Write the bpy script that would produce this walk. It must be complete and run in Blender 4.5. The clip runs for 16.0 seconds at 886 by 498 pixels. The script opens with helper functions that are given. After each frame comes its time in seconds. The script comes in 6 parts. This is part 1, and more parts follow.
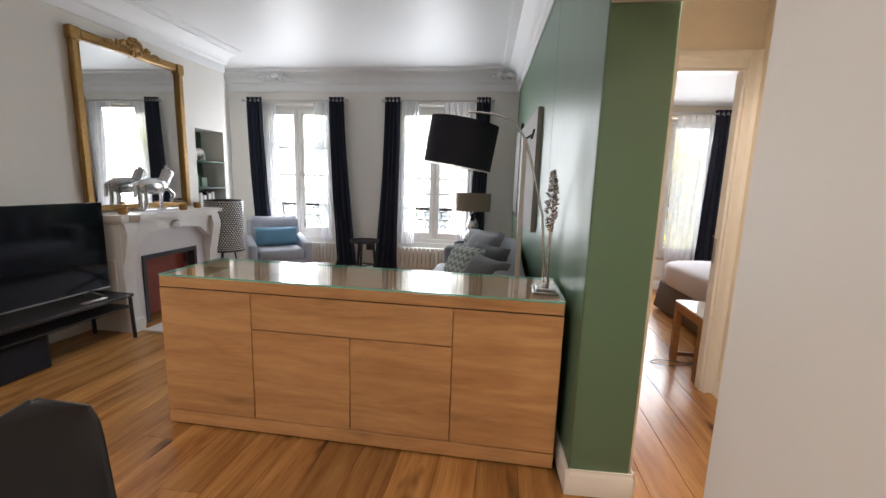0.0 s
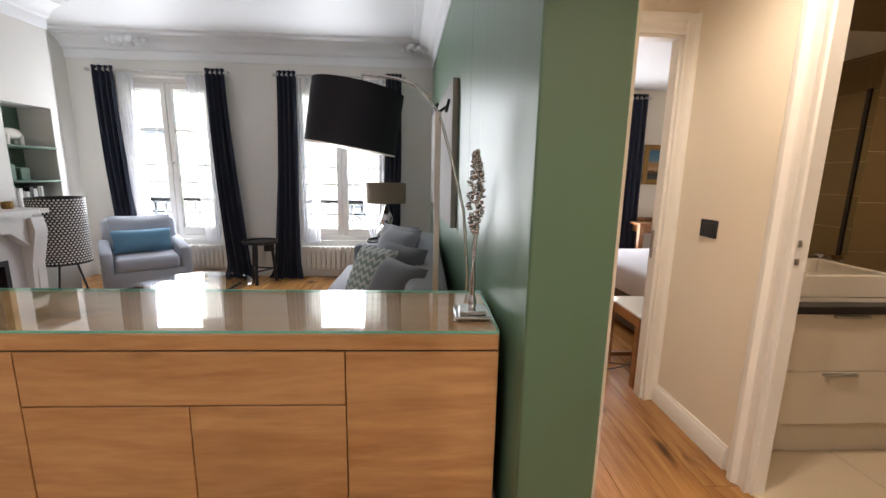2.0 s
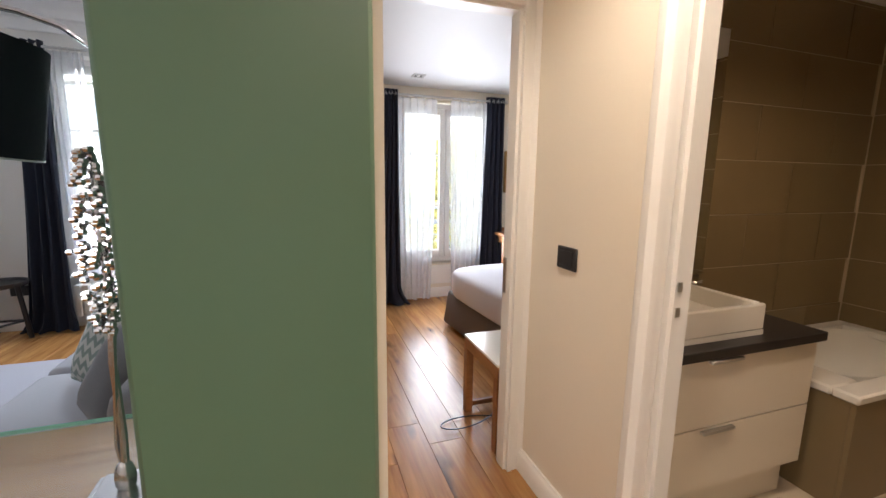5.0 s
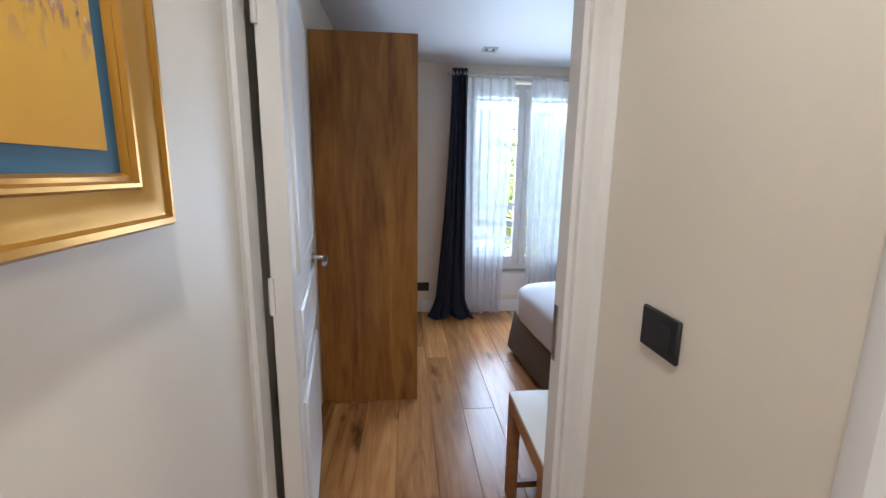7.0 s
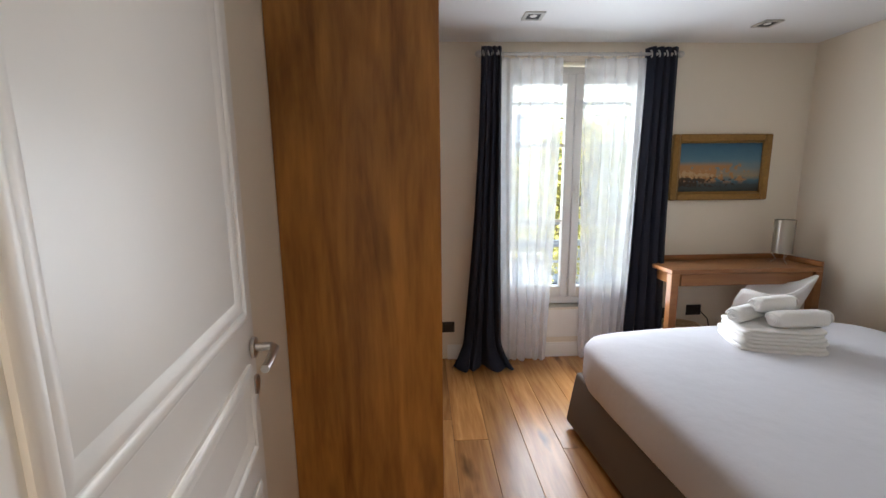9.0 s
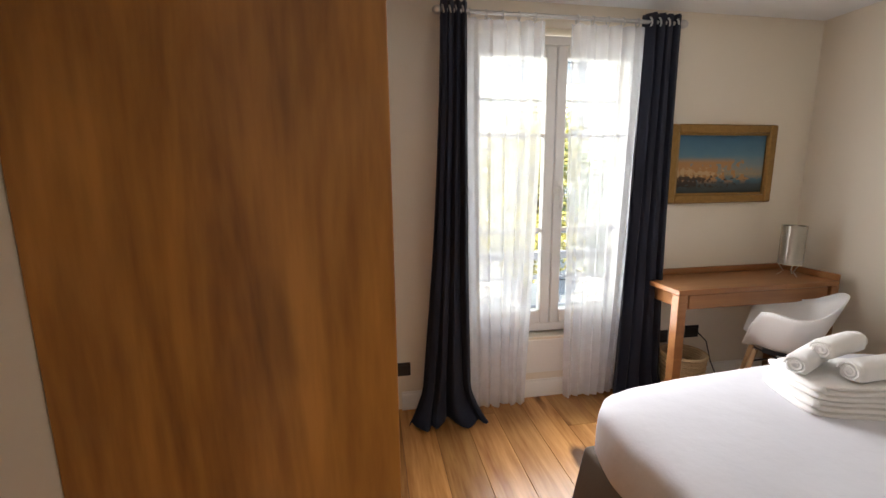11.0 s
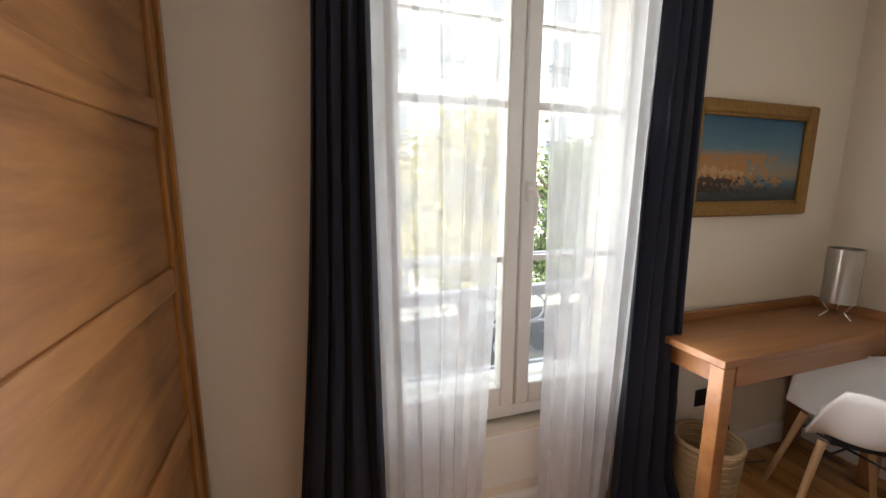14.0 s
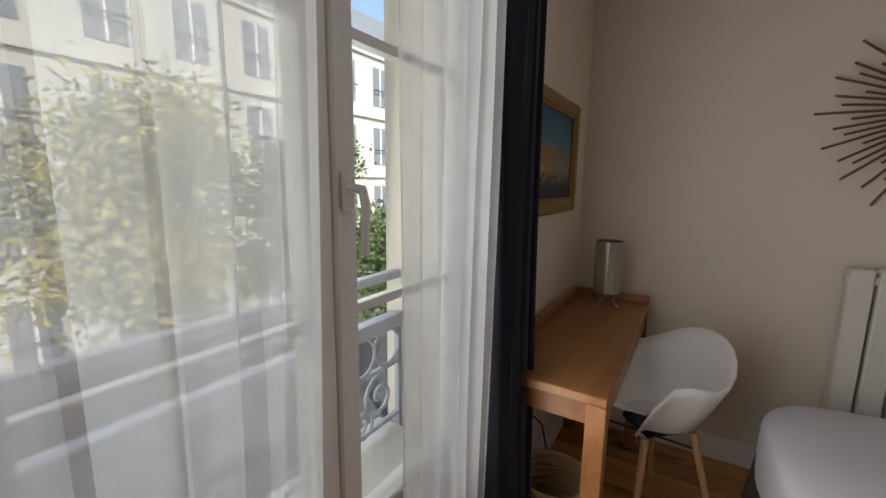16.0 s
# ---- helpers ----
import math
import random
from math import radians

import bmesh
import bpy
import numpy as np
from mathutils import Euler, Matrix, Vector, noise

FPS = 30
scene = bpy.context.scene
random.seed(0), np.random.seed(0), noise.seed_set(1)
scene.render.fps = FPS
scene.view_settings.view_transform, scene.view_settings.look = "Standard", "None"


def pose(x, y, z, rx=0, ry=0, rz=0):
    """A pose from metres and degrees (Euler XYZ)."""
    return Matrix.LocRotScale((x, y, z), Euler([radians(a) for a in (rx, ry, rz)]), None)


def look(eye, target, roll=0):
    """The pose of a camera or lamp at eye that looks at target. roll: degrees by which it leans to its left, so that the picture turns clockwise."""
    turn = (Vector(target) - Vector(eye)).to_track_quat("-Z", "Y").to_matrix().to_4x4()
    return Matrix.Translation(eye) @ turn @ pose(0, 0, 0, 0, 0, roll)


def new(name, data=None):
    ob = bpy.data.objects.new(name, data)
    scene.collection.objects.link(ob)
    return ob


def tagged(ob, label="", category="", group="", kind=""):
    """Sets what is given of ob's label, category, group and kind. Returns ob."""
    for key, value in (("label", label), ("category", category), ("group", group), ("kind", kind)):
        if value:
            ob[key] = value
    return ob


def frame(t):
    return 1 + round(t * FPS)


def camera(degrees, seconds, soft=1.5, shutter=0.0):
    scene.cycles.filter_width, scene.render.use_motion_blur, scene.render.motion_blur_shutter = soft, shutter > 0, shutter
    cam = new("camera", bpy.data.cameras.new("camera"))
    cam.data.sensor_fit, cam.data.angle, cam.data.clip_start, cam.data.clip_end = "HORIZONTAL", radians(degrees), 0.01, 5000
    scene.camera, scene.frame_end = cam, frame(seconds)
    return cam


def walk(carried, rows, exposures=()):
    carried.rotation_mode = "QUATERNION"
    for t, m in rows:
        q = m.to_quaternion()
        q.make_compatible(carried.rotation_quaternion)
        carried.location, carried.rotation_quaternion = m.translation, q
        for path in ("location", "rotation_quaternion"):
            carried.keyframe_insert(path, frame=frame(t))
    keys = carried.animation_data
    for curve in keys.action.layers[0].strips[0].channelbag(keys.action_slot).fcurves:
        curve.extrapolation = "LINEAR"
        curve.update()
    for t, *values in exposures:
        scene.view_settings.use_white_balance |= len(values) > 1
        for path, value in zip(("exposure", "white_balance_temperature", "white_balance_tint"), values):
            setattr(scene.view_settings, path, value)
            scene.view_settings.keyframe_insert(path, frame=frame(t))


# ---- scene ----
cam = camera(94.7, 16.0)
PATH = [
    (0, (0.498, 0.534, 1.318), (0.217, 2.489, 1.0), 1.8),
    (0.5, (0.515, 0.702, 1.31), (0.249, 2.656, 0.979), 1.5),
    (1, (0.504, 0.874, 1.32), (0.311, 2.834, 0.973), 1.3),
    (1.5, (0.501, 0.967, 1.32), (0.426, 2.932, 0.956), 1.1),
    (2, (0.545, 1.096, 1.312), (0.639, 3.061, 0.952), 1.1),
    (2.5, (0.607, 1.239, 1.323), (0.888, 3.187, 0.965), 0.9),
    (3, (0.647, 1.38, 1.324), (1.116, 3.293, 0.978), 0.6),
    (3.5, (0.689, 1.485, 1.324), (1.298, 3.36, 0.989), 0.3),
    (4, (0.775, 1.574, 1.326), (1.484, 3.419, 1.016), 0.2),
    (6.5, (1.379, 2.106, 1.384), (1.685, 4.049, 1.023), 1.2),
    (7, (1.442, 2.3, 1.377), (1.617, 4.259, 1.014), 0.8),
    (7.5, (1.429, 2.557, 1.382), (1.528, 4.522, 1.027), 0.4),
    (8, (1.422, 2.772, 1.375), (1.487, 4.74, 1.022), 0.0),
    (8.5, (1.438, 2.989, 1.385), (1.505, 4.961, 1.054), -0.4),
    (9, (1.449, 3.175, 1.393), (1.529, 5.147, 1.069), -0.6),
    (11.5, (1.484, 4.092, 1.408), (1.889, 6.021, 1.069), -0.4),
    (12, (1.541, 4.268, 1.383), (2.005, 6.186, 1.06), -0.2),
    (12.5, (1.648, 4.42, 1.389), (2.143, 6.331, 1.064), 0.1),
    (13, (1.717, 4.567, 1.379), (2.216, 6.474, 1.041), 0.3),
    (13.5, (1.77, 4.736, 1.393), (2.287, 6.639, 1.062), 0.3),
    (14, (1.789, 4.927, 1.39), (2.427, 6.792, 1.053), 0.3),
    (14.5, (1.805, 5.152, 1.405), (2.66, 6.931, 1.08), 0.5),
    (15, (1.831, 5.37, 1.372), (2.969, 6.988, 1.076), 0.5),
    (15.5, (1.875, 5.564, 1.376), (3.304, 6.928, 1.066), 0.5),
    (16, (2.008, 5.698, 1.365), (3.683, 6.74, 1.04), 0.7),
]
walk(cam, [(t, look(eye, target, roll)) for t, eye, target, roll in PATH],
     exposures=[(0, 2.55, 6450, 13), (4.2, 2.8, 6450, 16), (6.5, 2.4, 4950, 7), (8, 2.35, 5000, 8), (9, 2.3, 6050, 10), (12, 2.42, 6700, 13), (14, 2.15, 6800, 13), (15, 1.72, 6900, 13), (16, 1.0, 6800, 13)])

# ---- world, sun and lamps ----
world = bpy.data.worlds.new("sky_world")
scene.world = world
world.use_nodes = True
wn = world.node_tree.nodes
sky = wn.new("ShaderNodeTexSky")
sky.sky_type, sky.sun_disc = "NISHITA", False
sky.sun_elevation, sky.sun_rotation = radians(50), radians(215)
world.node_tree.links.new(sky.outputs[0], wn["Background"].inputs[0])
wn["Background"].inputs[1].default_value = 0.15


def lamp(name, kind, m, energy, colour=(1, 1, 1), **more):
    data = bpy.data.lights.new(name, kind)
    data.energy, data.color = energy, colour
    for key, value in more.items():
        if key == "size":
            data.size = value
        elif key == "size_y":
            data.shape, data.size_y = "RECTANGLE", value
        elif key == "radius":
            data.shadow_soft_size = value
        elif key == "angle":
            data.angle = value
        elif key == "spot":
            data.spot_size, data.spot_blend = value, 0.6
    ob = new(name, data)
    ob.matrix_world = m
    return ob


# the sun stands behind the house, over the roofs, and lights the far side of the garden
lamp("sun", "SUN", look((-20, -25, 40), (0, 12, 0)), 3.5, (1, 0.95, 0.86), angle=radians(0.5))
WARM = (1.0, 0.72, 0.46)
FY = 6.25           # inner face of the street wall
# added area lamps stand in for daylight at the windows
for wx in (-2.52, -0.48):
    lamp("window_daylight_fill", "AREA", look((wx, FY - 0.03, 1.42), (wx, 0, 0.85)), 6.2, (0.93, 0.97, 1.0), size=0.55, size_y=1.75)
lamp("window_daylight_fill", "AREA", look((2.57, FY + 0.42, 1.3), (2.57, 0, 0.7)), 3.3, (0.96, 0.98, 1.0), size=1.1, size_y=1.7)
# added fill inside the bedroom, before the curtains, to brighten the room
lamp("window_daylight_fill", "AREA", look((2.57, FY - 0.20, 1.08), (3.1, 0, 1.2)), 6.0, (0.97, 0.98, 1.0), size=0.95, size_y=1.2)
# lit ceiling spots, unseen: implied in hall and bathroom, added at dining end
SPOTS = [("hall", 1.5, 0.6, 2.45, 8), ("hall", 1.45, 2.3, 2.45, 10), ("bathroom", 2.6, 2.3, 2.34, 4.1), ("bathroom", 3.5, 2.1, 2.34, 1.4),
         ("dining", -1.9, 0.6, 2.80, 8.5), ("dining", -0.3, 0.6, 2.80, 8.5), ("dining", -1.1, -0.8, 2.80, 8.5)]
for where, sx, sy, sz, power in SPOTS:
    lamp(where + "_spot_light", "SPOT", look((sx, sy, sz - 0.03), (sx, sy + 0.001, 0)), power, {"hall": (1, 0.83, 0.64), "bathroom": WARM, "dining": (1, 0.92, 0.82)}[where], radius=0.04, spot=radians(150))

# ---- materials ----
def material(name):
    m = bpy.data.materials.new(name)
    m.use_nodes = True
    return m, m.node_tree.nodes, m.node_tree.links, m.node_tree.nodes["Principled BSDF"]


def plain(name, colour, rough=0.5, metal=0.0, vary=0.08, scale=30, bump=0.05, stretch=(1, 1, 1), coat=0.0, sheen=0.0, big=1.2, dist=0.004):
    """A surface of one colour with grain at two scales."""
    m, n, k, p = material(name)
    geo = n.new("ShaderNodeNewGeometry")
    mp = n.new("ShaderNodeMapping")
    mp.inputs["Scale"].default_value = stretch
    k.new(geo.outputs["Position"], mp.inputs[0])
    fine, wide = n.new("ShaderNodeTexNoise"), n.new("ShaderNodeTexNoise")
    fine.inputs["Scale"].default_value, fine.inputs["Detail"].default_value = scale, 5
    wide.inputs["Scale"].default_value = big
    for t in (fine, wide):
        k.new(mp.outputs[0], t.inputs["Vector"])
    add = n.new("ShaderNodeMath")
    add.operation = "ADD"
    k.new(fine.outputs[0], add.inputs[0])
    k.new(wide.outputs[0], add.inputs[1])
    mix = n.new("ShaderNodeMix")
    mix.data_type = "RGBA"
    mix.inputs[6].default_value = (*[max(0, c * (1 - vary)) for c in colour], 1)
    mix.inputs[7].default_value = (*[min(1, c * (1 + vary)) for c in colour], 1)
    half = n.new("ShaderNodeMath")
    half.operation = "MULTIPLY"
    half.inputs[1].default_value = 0.5
    k.new(add.outputs[0], half.inputs[0])
    k.new(half.outputs[0], mix.inputs[0])
    k.new(mix.outputs[2], p.inputs["Base Color"])
    p.inputs["Roughness"].default_value, p.inputs["Metallic"].default_value = rough, metal
    p.inputs["Coat Weight"].default_value = coat
    p.inputs["Sheen Weight"].default_value = sheen
    if bump:
        b = n.new("ShaderNodeBump")
        b.inputs["Strength"].default_value, b.inputs["Distance"].default_value = bump, dist
        k.new(fine.outputs[0], b.inputs["Height"])
        k.new(b.outputs[0], p.inputs["Normal"])
    return m


def wood(name, dark, light, axis, rough=0.4, knots=0.5, tone=0.25, fine=9.0, draw=0.08):
    """Wood with its grain along an axis (0, 1 or 2), knots, and a tone that differs from piece to piece."""
    m, n, k, p = material(name)
    geo, info = n.new("ShaderNodeNewGeometry"), n.new("ShaderNodeObjectInfo")
    mp = n.new("ShaderNodeMapping")
    s = [fine, fine, fine]
    s[axis] = fine * draw
    mp.inputs["Scale"].default_value = s
    off = n.new("ShaderNodeMath")
    off.operation = "MULTIPLY"
    off.inputs[1].default_value = 37
    k.new(info.outputs["Random"], off.inputs[0])
    comb = n.new("ShaderNodeCombineXYZ")
    for i in range(3):
        k.new(off.outputs[0], comb.inputs[i])
    k.new(geo.outputs["Position"], mp.inputs[0])
    add = n.new("ShaderNodeVectorMath")
    k.new(mp.outputs[0], add.inputs[0])
    k.new(comb.outputs[0], add.inputs[1])
    g1, g2, g3 = (n.new("ShaderNodeTexNoise") for _ in range(3))
    g1.inputs["Scale"].default_value, g1.inputs["Detail"].default_value, g1.inputs["Distortion"].default_value = 1.0, 6, 1.2
    g2.inputs["Scale"].default_value, g2.inputs["Detail"].default_value = 7.0, 4
    k.new(add.outputs[0], g1.inputs["Vector"])
    k.new(add.outputs[0], g2.inputs["Vector"])
    mul = n.new("ShaderNodeMath")
    mul.operation = "MULTIPLY_ADD"
    mul.inputs[1].default_value = 0.35
    k.new(g2.outputs[0], mul.inputs[0])
    k.new(g1.outputs[0], mul.inputs[2])
    ramp = n.new("ShaderNodeValToRGB")
    ramp.color_ramp.elements[0].position, ramp.color_ramp.elements[1].position = 0.42, 0.86
    ramp.color_ramp.elements[0].color, ramp.color_ramp.elements[1].color = (*dark, 1), (*light, 1)
    k.new(mul.outputs[0], ramp.inputs[0])
    tint = n.new("ShaderNodeMapRange")
    tint.inputs[3].default_value, tint.inputs[4].default_value = 1 - tone, 1 + tone * 0.6
    k.new(info.outputs["Random"], tint.inputs[0])
    bright = n.new("ShaderNodeVectorMath")
    bright.operation = "SCALE"
    k.new(ramp.outputs[0], bright.inputs[0])
    k.new(tint.outputs[0], bright.inputs["Scale"])
    last = bright.outputs[0]
    if knots:
        mk = n.new("ShaderNodeMapping")
        ks = [5.0, 5.0, 5.0]
        ks[axis] = 1.6
        mk.inputs["Scale"].default_value = ks
        k.new(geo.outputs["Position"], mk.inputs[0])
        a2 = n.new("ShaderNodeVectorMath")
        k.new(mk.outputs[0], a2.inputs[0])
        k.new(comb.outputs[0], a2.inputs[1])
        k.new(a2.outputs[0], g3.inputs["Vector"])
        g3.inputs["Scale"].default_value, g3.inputs["Detail"].default_value = 1.0, 3
        kr = n.new("ShaderNodeValToRGB")
        kr.color_ramp.elements[0].position, kr.color_ramp.elements[1].position = 0.615, 0.70
        k.new(g3.outputs[0], kr.inputs[0])
        km = n.new("ShaderNodeMix")
        km.data_type = "RGBA"
        km.inputs[7].default_value = (*[c * 0.28 for c in dark], 1)
        kf = n.new("ShaderNodeMath")
        kf.operation = "MULTIPLY"
        kf.inputs[1].default_value = knots
        k.new(kr.outputs[0], kf.inputs[0])
        k.new(kf.outputs[0], km.inputs[0])
        k.new(last, km.inputs[6])
        last = km.outputs[2]
    k.new(last, p.inputs["Base Color"])
    p.inputs["Roughness"].default_value = rough
    b = n.new("ShaderNodeBump")
    b.inputs["Strength"].default_value, b.inputs["Distance"].default_value = 0.12, 0.002
    k.new(mul.outputs[0], b.inputs["Height"])
    k.new(b.outputs[0], p.inputs["Normal"])
    return m


def clear_glass(name, colour=(0.97, 1, 0.985), gloss=1.0):
    """Thin clear glass: light goes straight through, and the surface mirrors by its angle."""
    m, n, k, p = material(name)
    n.remove(p)
    tr, gl, fr, mx = n.new("ShaderNodeBsdfTransparent"), n.new("ShaderNodeBsdfGlossy"), n.new("ShaderNodeLayerWeight"), n.new("ShaderNodeMixShader")
    tr.inputs[0].default_value = (*colour, 1)
    gl.inputs["Roughness"].default_value = 0.01
    fr.inputs[0].default_value = 0.5
    sharp, scaled = n.new("ShaderNodeMath"), n.new("ShaderNodeMath")
    sharp.operation, sharp.inputs[1].default_value = "POWER", 4.0
    scaled.operation, scaled.inputs[1].default_value, scaled.inputs[2].default_value = "MULTIPLY_ADD", 0.85, 0.045
    k.new(fr.outputs["Facing"], sharp.inputs[0])
    k.new(sharp.outputs[0], scaled.inputs[0])
    k.new(scaled.outputs[0], mx.inputs[0])
    k.new(tr.outputs[0], mx.inputs[1])
    k.new(gl.outputs[0], mx.inputs[2])
    k.new(mx.outputs[0], n["Material Output"].inputs[0])
    return m


def thin_cloth(name, colour, through_part, clear):
    """A cloth that lets light through: part spread, part straight."""
    m, n, k, p = material(name)
    n.remove(p)
    out = n["Material Output"]
    tl, tr, df = n.new("ShaderNodeBsdfTranslucent"), n.new("ShaderNodeBsdfTransparent"), n.new("ShaderNodeBsdfDiffuse")
    tl.inputs[0].default_value = df.inputs[0].default_value = (*colour, 1)
    weave = n.new("ShaderNodeTexNoise")
    weave.inputs["Scale"].default_value = 14
    geo = n.new("ShaderNodeNewGeometry")
    k.new(geo.outputs["Position"], weave.inputs["Vector"])
    rng = n.new("ShaderNodeMapRange")
    rng.inputs[3].default_value, rng.inputs[4].default_value = clear * 0.75, clear * 1.25
    k.new(weave.outputs[0], rng.inputs[0])
    m1, m2 = n.new("ShaderNodeMixShader"), n.new("ShaderNodeMixShader")
    m1.inputs[0].default_value = through_part
    k.new(df.outputs[0], m1.inputs[1])
    k.new(tl.outputs[0], m1.inputs[2])
    k.new(rng.outputs[0], m2.inputs[0])
    k.new(m1.outputs[0], m2.inputs[1])
    k.new(tr.outputs[0], m2.inputs[2])
    k.new(m2.outputs[0], out.inputs[0])
    return m


def painting_material(name, stops, dabs, scale, lean):
    """A painted canvas. stops: (height, colour) from bottom to top; dabs: (colour, low, high, amount, threshold) bands of brush marks; lean: how much the marks gather on one side."""
    m, n, k, p = material(name)
    tc, sep = n.new("ShaderNodeTexCoord"), n.new("ShaderNodeSeparateXYZ")
    k.new(tc.outputs["Generated"], sep.inputs[0])

    def noise_of(sx, sz, detail):
        mp, nz = n.new("ShaderNodeMapping"), n.new("ShaderNodeTexNoise")
        mp.inputs["Scale"].default_value = (sx, 1, sz)
        k.new(tc.outputs["Generated"], mp.inputs[0])
        k.new(mp.outputs[0], nz.inputs["Vector"])
        nz.inputs["Scale"].default_value, nz.inputs["Detail"].default_value = 1.0, detail
        return nz.outputs[0]

    def ranged(value, a, b, c, d):
        r = n.new("ShaderNodeMapRange")
        for i, v in enumerate((a, b, c, d)):
            r.inputs[i + 1].default_value = v
        k.new(value, r.inputs[0])
        return r.outputs[0]

    def math_of(op, a, b):
        x = n.new("ShaderNodeMath")
        x.operation = op
        for i, v in enumerate((a, b)):
            if isinstance(v, float):
                x.inputs[i].default_value = v
            else:
                k.new(v, x.inputs[i])
        return x.outputs[0]

    wob = math_of("ADD", sep.outputs[2], ranged(noise_of(scale, scale * 1.5, 5), 0, 1, -0.09, 0.09))
    ramp = n.new("ShaderNodeValToRGB")
    e = ramp.color_ramp.elements
    e[0].position, e[0].color = stops[0][0], (*stops[0][1], 1)
    e[1].position, e[1].color = stops[-1][0], (*stops[-1][1], 1)
    for at, colour in stops[1:-1]:
        e.new(at).color = (*colour, 1)
    k.new(wob, ramp.inputs[0])
    last = ramp.outputs[0]
    side = math_of("MULTIPLY", sep.outputs[0], lean)
    for i, (colour, low, high, amount, threshold) in enumerate(dabs):
        marks = math_of("SUBTRACT", noise_of(scale * (2.2 + i), scale * (1.3 + 0.8 * i), 4), side)
        spot = ranged(marks, threshold, threshold + 0.05, 0.0, amount)
        mid = (low + high) / 2
        near = math_of("ABSOLUTE", math_of("SUBTRACT", sep.outputs[2], mid), 0.0)
        fade = ranged(near, (high - low) * 0.3, (high - low) * 0.5, 1.0, 0.0)
        mx = n.new("ShaderNodeMix")
        mx.data_type = "RGBA"
        mx.inputs[7].default_value = (*colour, 1)
        k.new(math_of("MULTIPLY", spot, fade), mx.inputs[0])
        k.new(last, mx.inputs[6])
        last = mx.outputs[2]
    k.new(last, p.inputs["Base Color"])
    p.inputs["Roughness"].default_value = 0.75
    b = n.new("ShaderNodeBump")
    b.inputs["Strength"].default_value, b.inputs["Distance"].default_value = 0.3, 0.002
    k.new(noise_of(scale * 6, scale * 4, 4), b.inputs["Height"])
    k.new(b.outputs[0], p.inputs["Normal"])
    return m


WALL = plain("wall_paint", (0.74, 0.72, 0.68), 0.55, vary=0.02, scale=60, bump=0.04)
CREAM = plain("cream_wall_paint", (0.76, 0.69, 0.575), 0.5, vary=0.02, scale=60, bump=0.04)
CEIL = plain("ceiling_paint", (0.80, 0.81, 0.82), 0.5, vary=0.015, scale=20, bump=0.03)
TRIM = plain("trim_paint", (0.80, 0.78, 0.74), 0.35, vary=0.02, scale=40, bump=0.03)
GREEN = plain("green_wall_paint", (0.115, 0.20, 0.128), 0.38, vary=0.06, scale=7, bump=0.22, stretch=(1, 1, 0.22), dist=0.012)
OAK_FLOOR = wood("oak_floor", (0.25, 0.10, 0.026), (0.52, 0.265, 0.088), 1, 0.27, 0.95, 0.30, 12)
OAK_BASE = plain("floor_joint", (0.10, 0.05, 0.02), 0.7)
OAK = wood("pale_oak", (0.42, 0.205, 0.078), (0.63, 0.36, 0.16), 0, 0.42, 0.5, 0.06, 11, 0.13)
TEAK_V = wood("warm_teak_upright", (0.155, 0.052, 0.008), (0.43, 0.19, 0.038), 2, 0.33, 0.38, 0.05, 8, 0.12)
TEAK_H = wood("warm_teak_across", (0.19, 0.068, 0.018), (0.40, 0.185, 0.056), 1, 0.42, 0.7, 0.12, 9, 0.18)
TEAK_X = wood("warm_teak_desk", (0.22, 0.085, 0.026), (0.36, 0.165, 0.06), 0, 0.38, 0.3, 0.08, 8)
BEECH = wood("beech", (0.45, 0.27, 0.13), (0.58, 0.37, 0.19), 2, 0.45, 0.0, 0.05)
NAVY = plain("navy_velvet", (0.007, 0.011, 0.026), 0.85, vary=0.35, scale=18, bump=0.2, sheen=0.04, stretch=(3, 3, 0.3))
SHEER = thin_cloth("sheer_voile", (0.84, 0.84, 0.87), 0.64, 0.33)
GOLD = plain("aged_gilt", (0.30, 0.175, 0.055), 0.42, 0.7, vary=0.55, scale=45, bump=0.6, dist=0.01)
GILT = plain("gilt_moulding", (0.47, 0.24, 0.022), 0.30, 0.55, vary=0.15, scale=30, bump=0.1)
CHROME = plain("chrome", (0.78, 0.78, 0.78), 0.12, 1.0, vary=0.04, bump=0.0)
STEEL = plain("brushed_steel", (0.55, 0.54, 0.52), 0.32, 1.0, vary=0.08, scale=80, bump=0.05)
BLACK = plain("black_lacquer", (0.012, 0.012, 0.014), 0.4, vary=0.2)
BLACK_CLOTH = plain("black_shade_cloth", (0.006, 0.009, 0.020), 0.8, vary=0.2, scale=120, bump=0.2)
SCREEN = plain("screen_black", (0.005, 0.006, 0.009), 0.08, vary=0.1, bump=0.0)
IRON = plain("cast_iron", (0.03, 0.032, 0.036), 0.5, 0.3, vary=0.2)
PALE_IRON = plain("grey_painted_iron", (0.42, 0.43, 0.50), 0.5, vary=0.1)
GREY_CLOTH = plain("grey_upholstery", (0.17, 0.18, 0.205), 0.9, vary=0.12, scale=160, bump=0.35, sheen=0.2)
PALE_CLOTH = plain("pale_grey_upholstery", (0.35, 0.37, 0.42), 0.9, vary=0.1, scale=160, bump=0.3, sheen=0.2)
DARK_CLOTH = plain("charcoal_cushion_cloth", (0.065, 0.07, 0.08), 0.9, vary=0.15, scale=160, bump=0.35, sheen=0.2)
BLUE_CLOTH = plain("blue_cushion_cloth", (0.11, 0.25, 0.37), 0.85, vary=0.15, scale=120, bump=0.3, sheen=0.2)
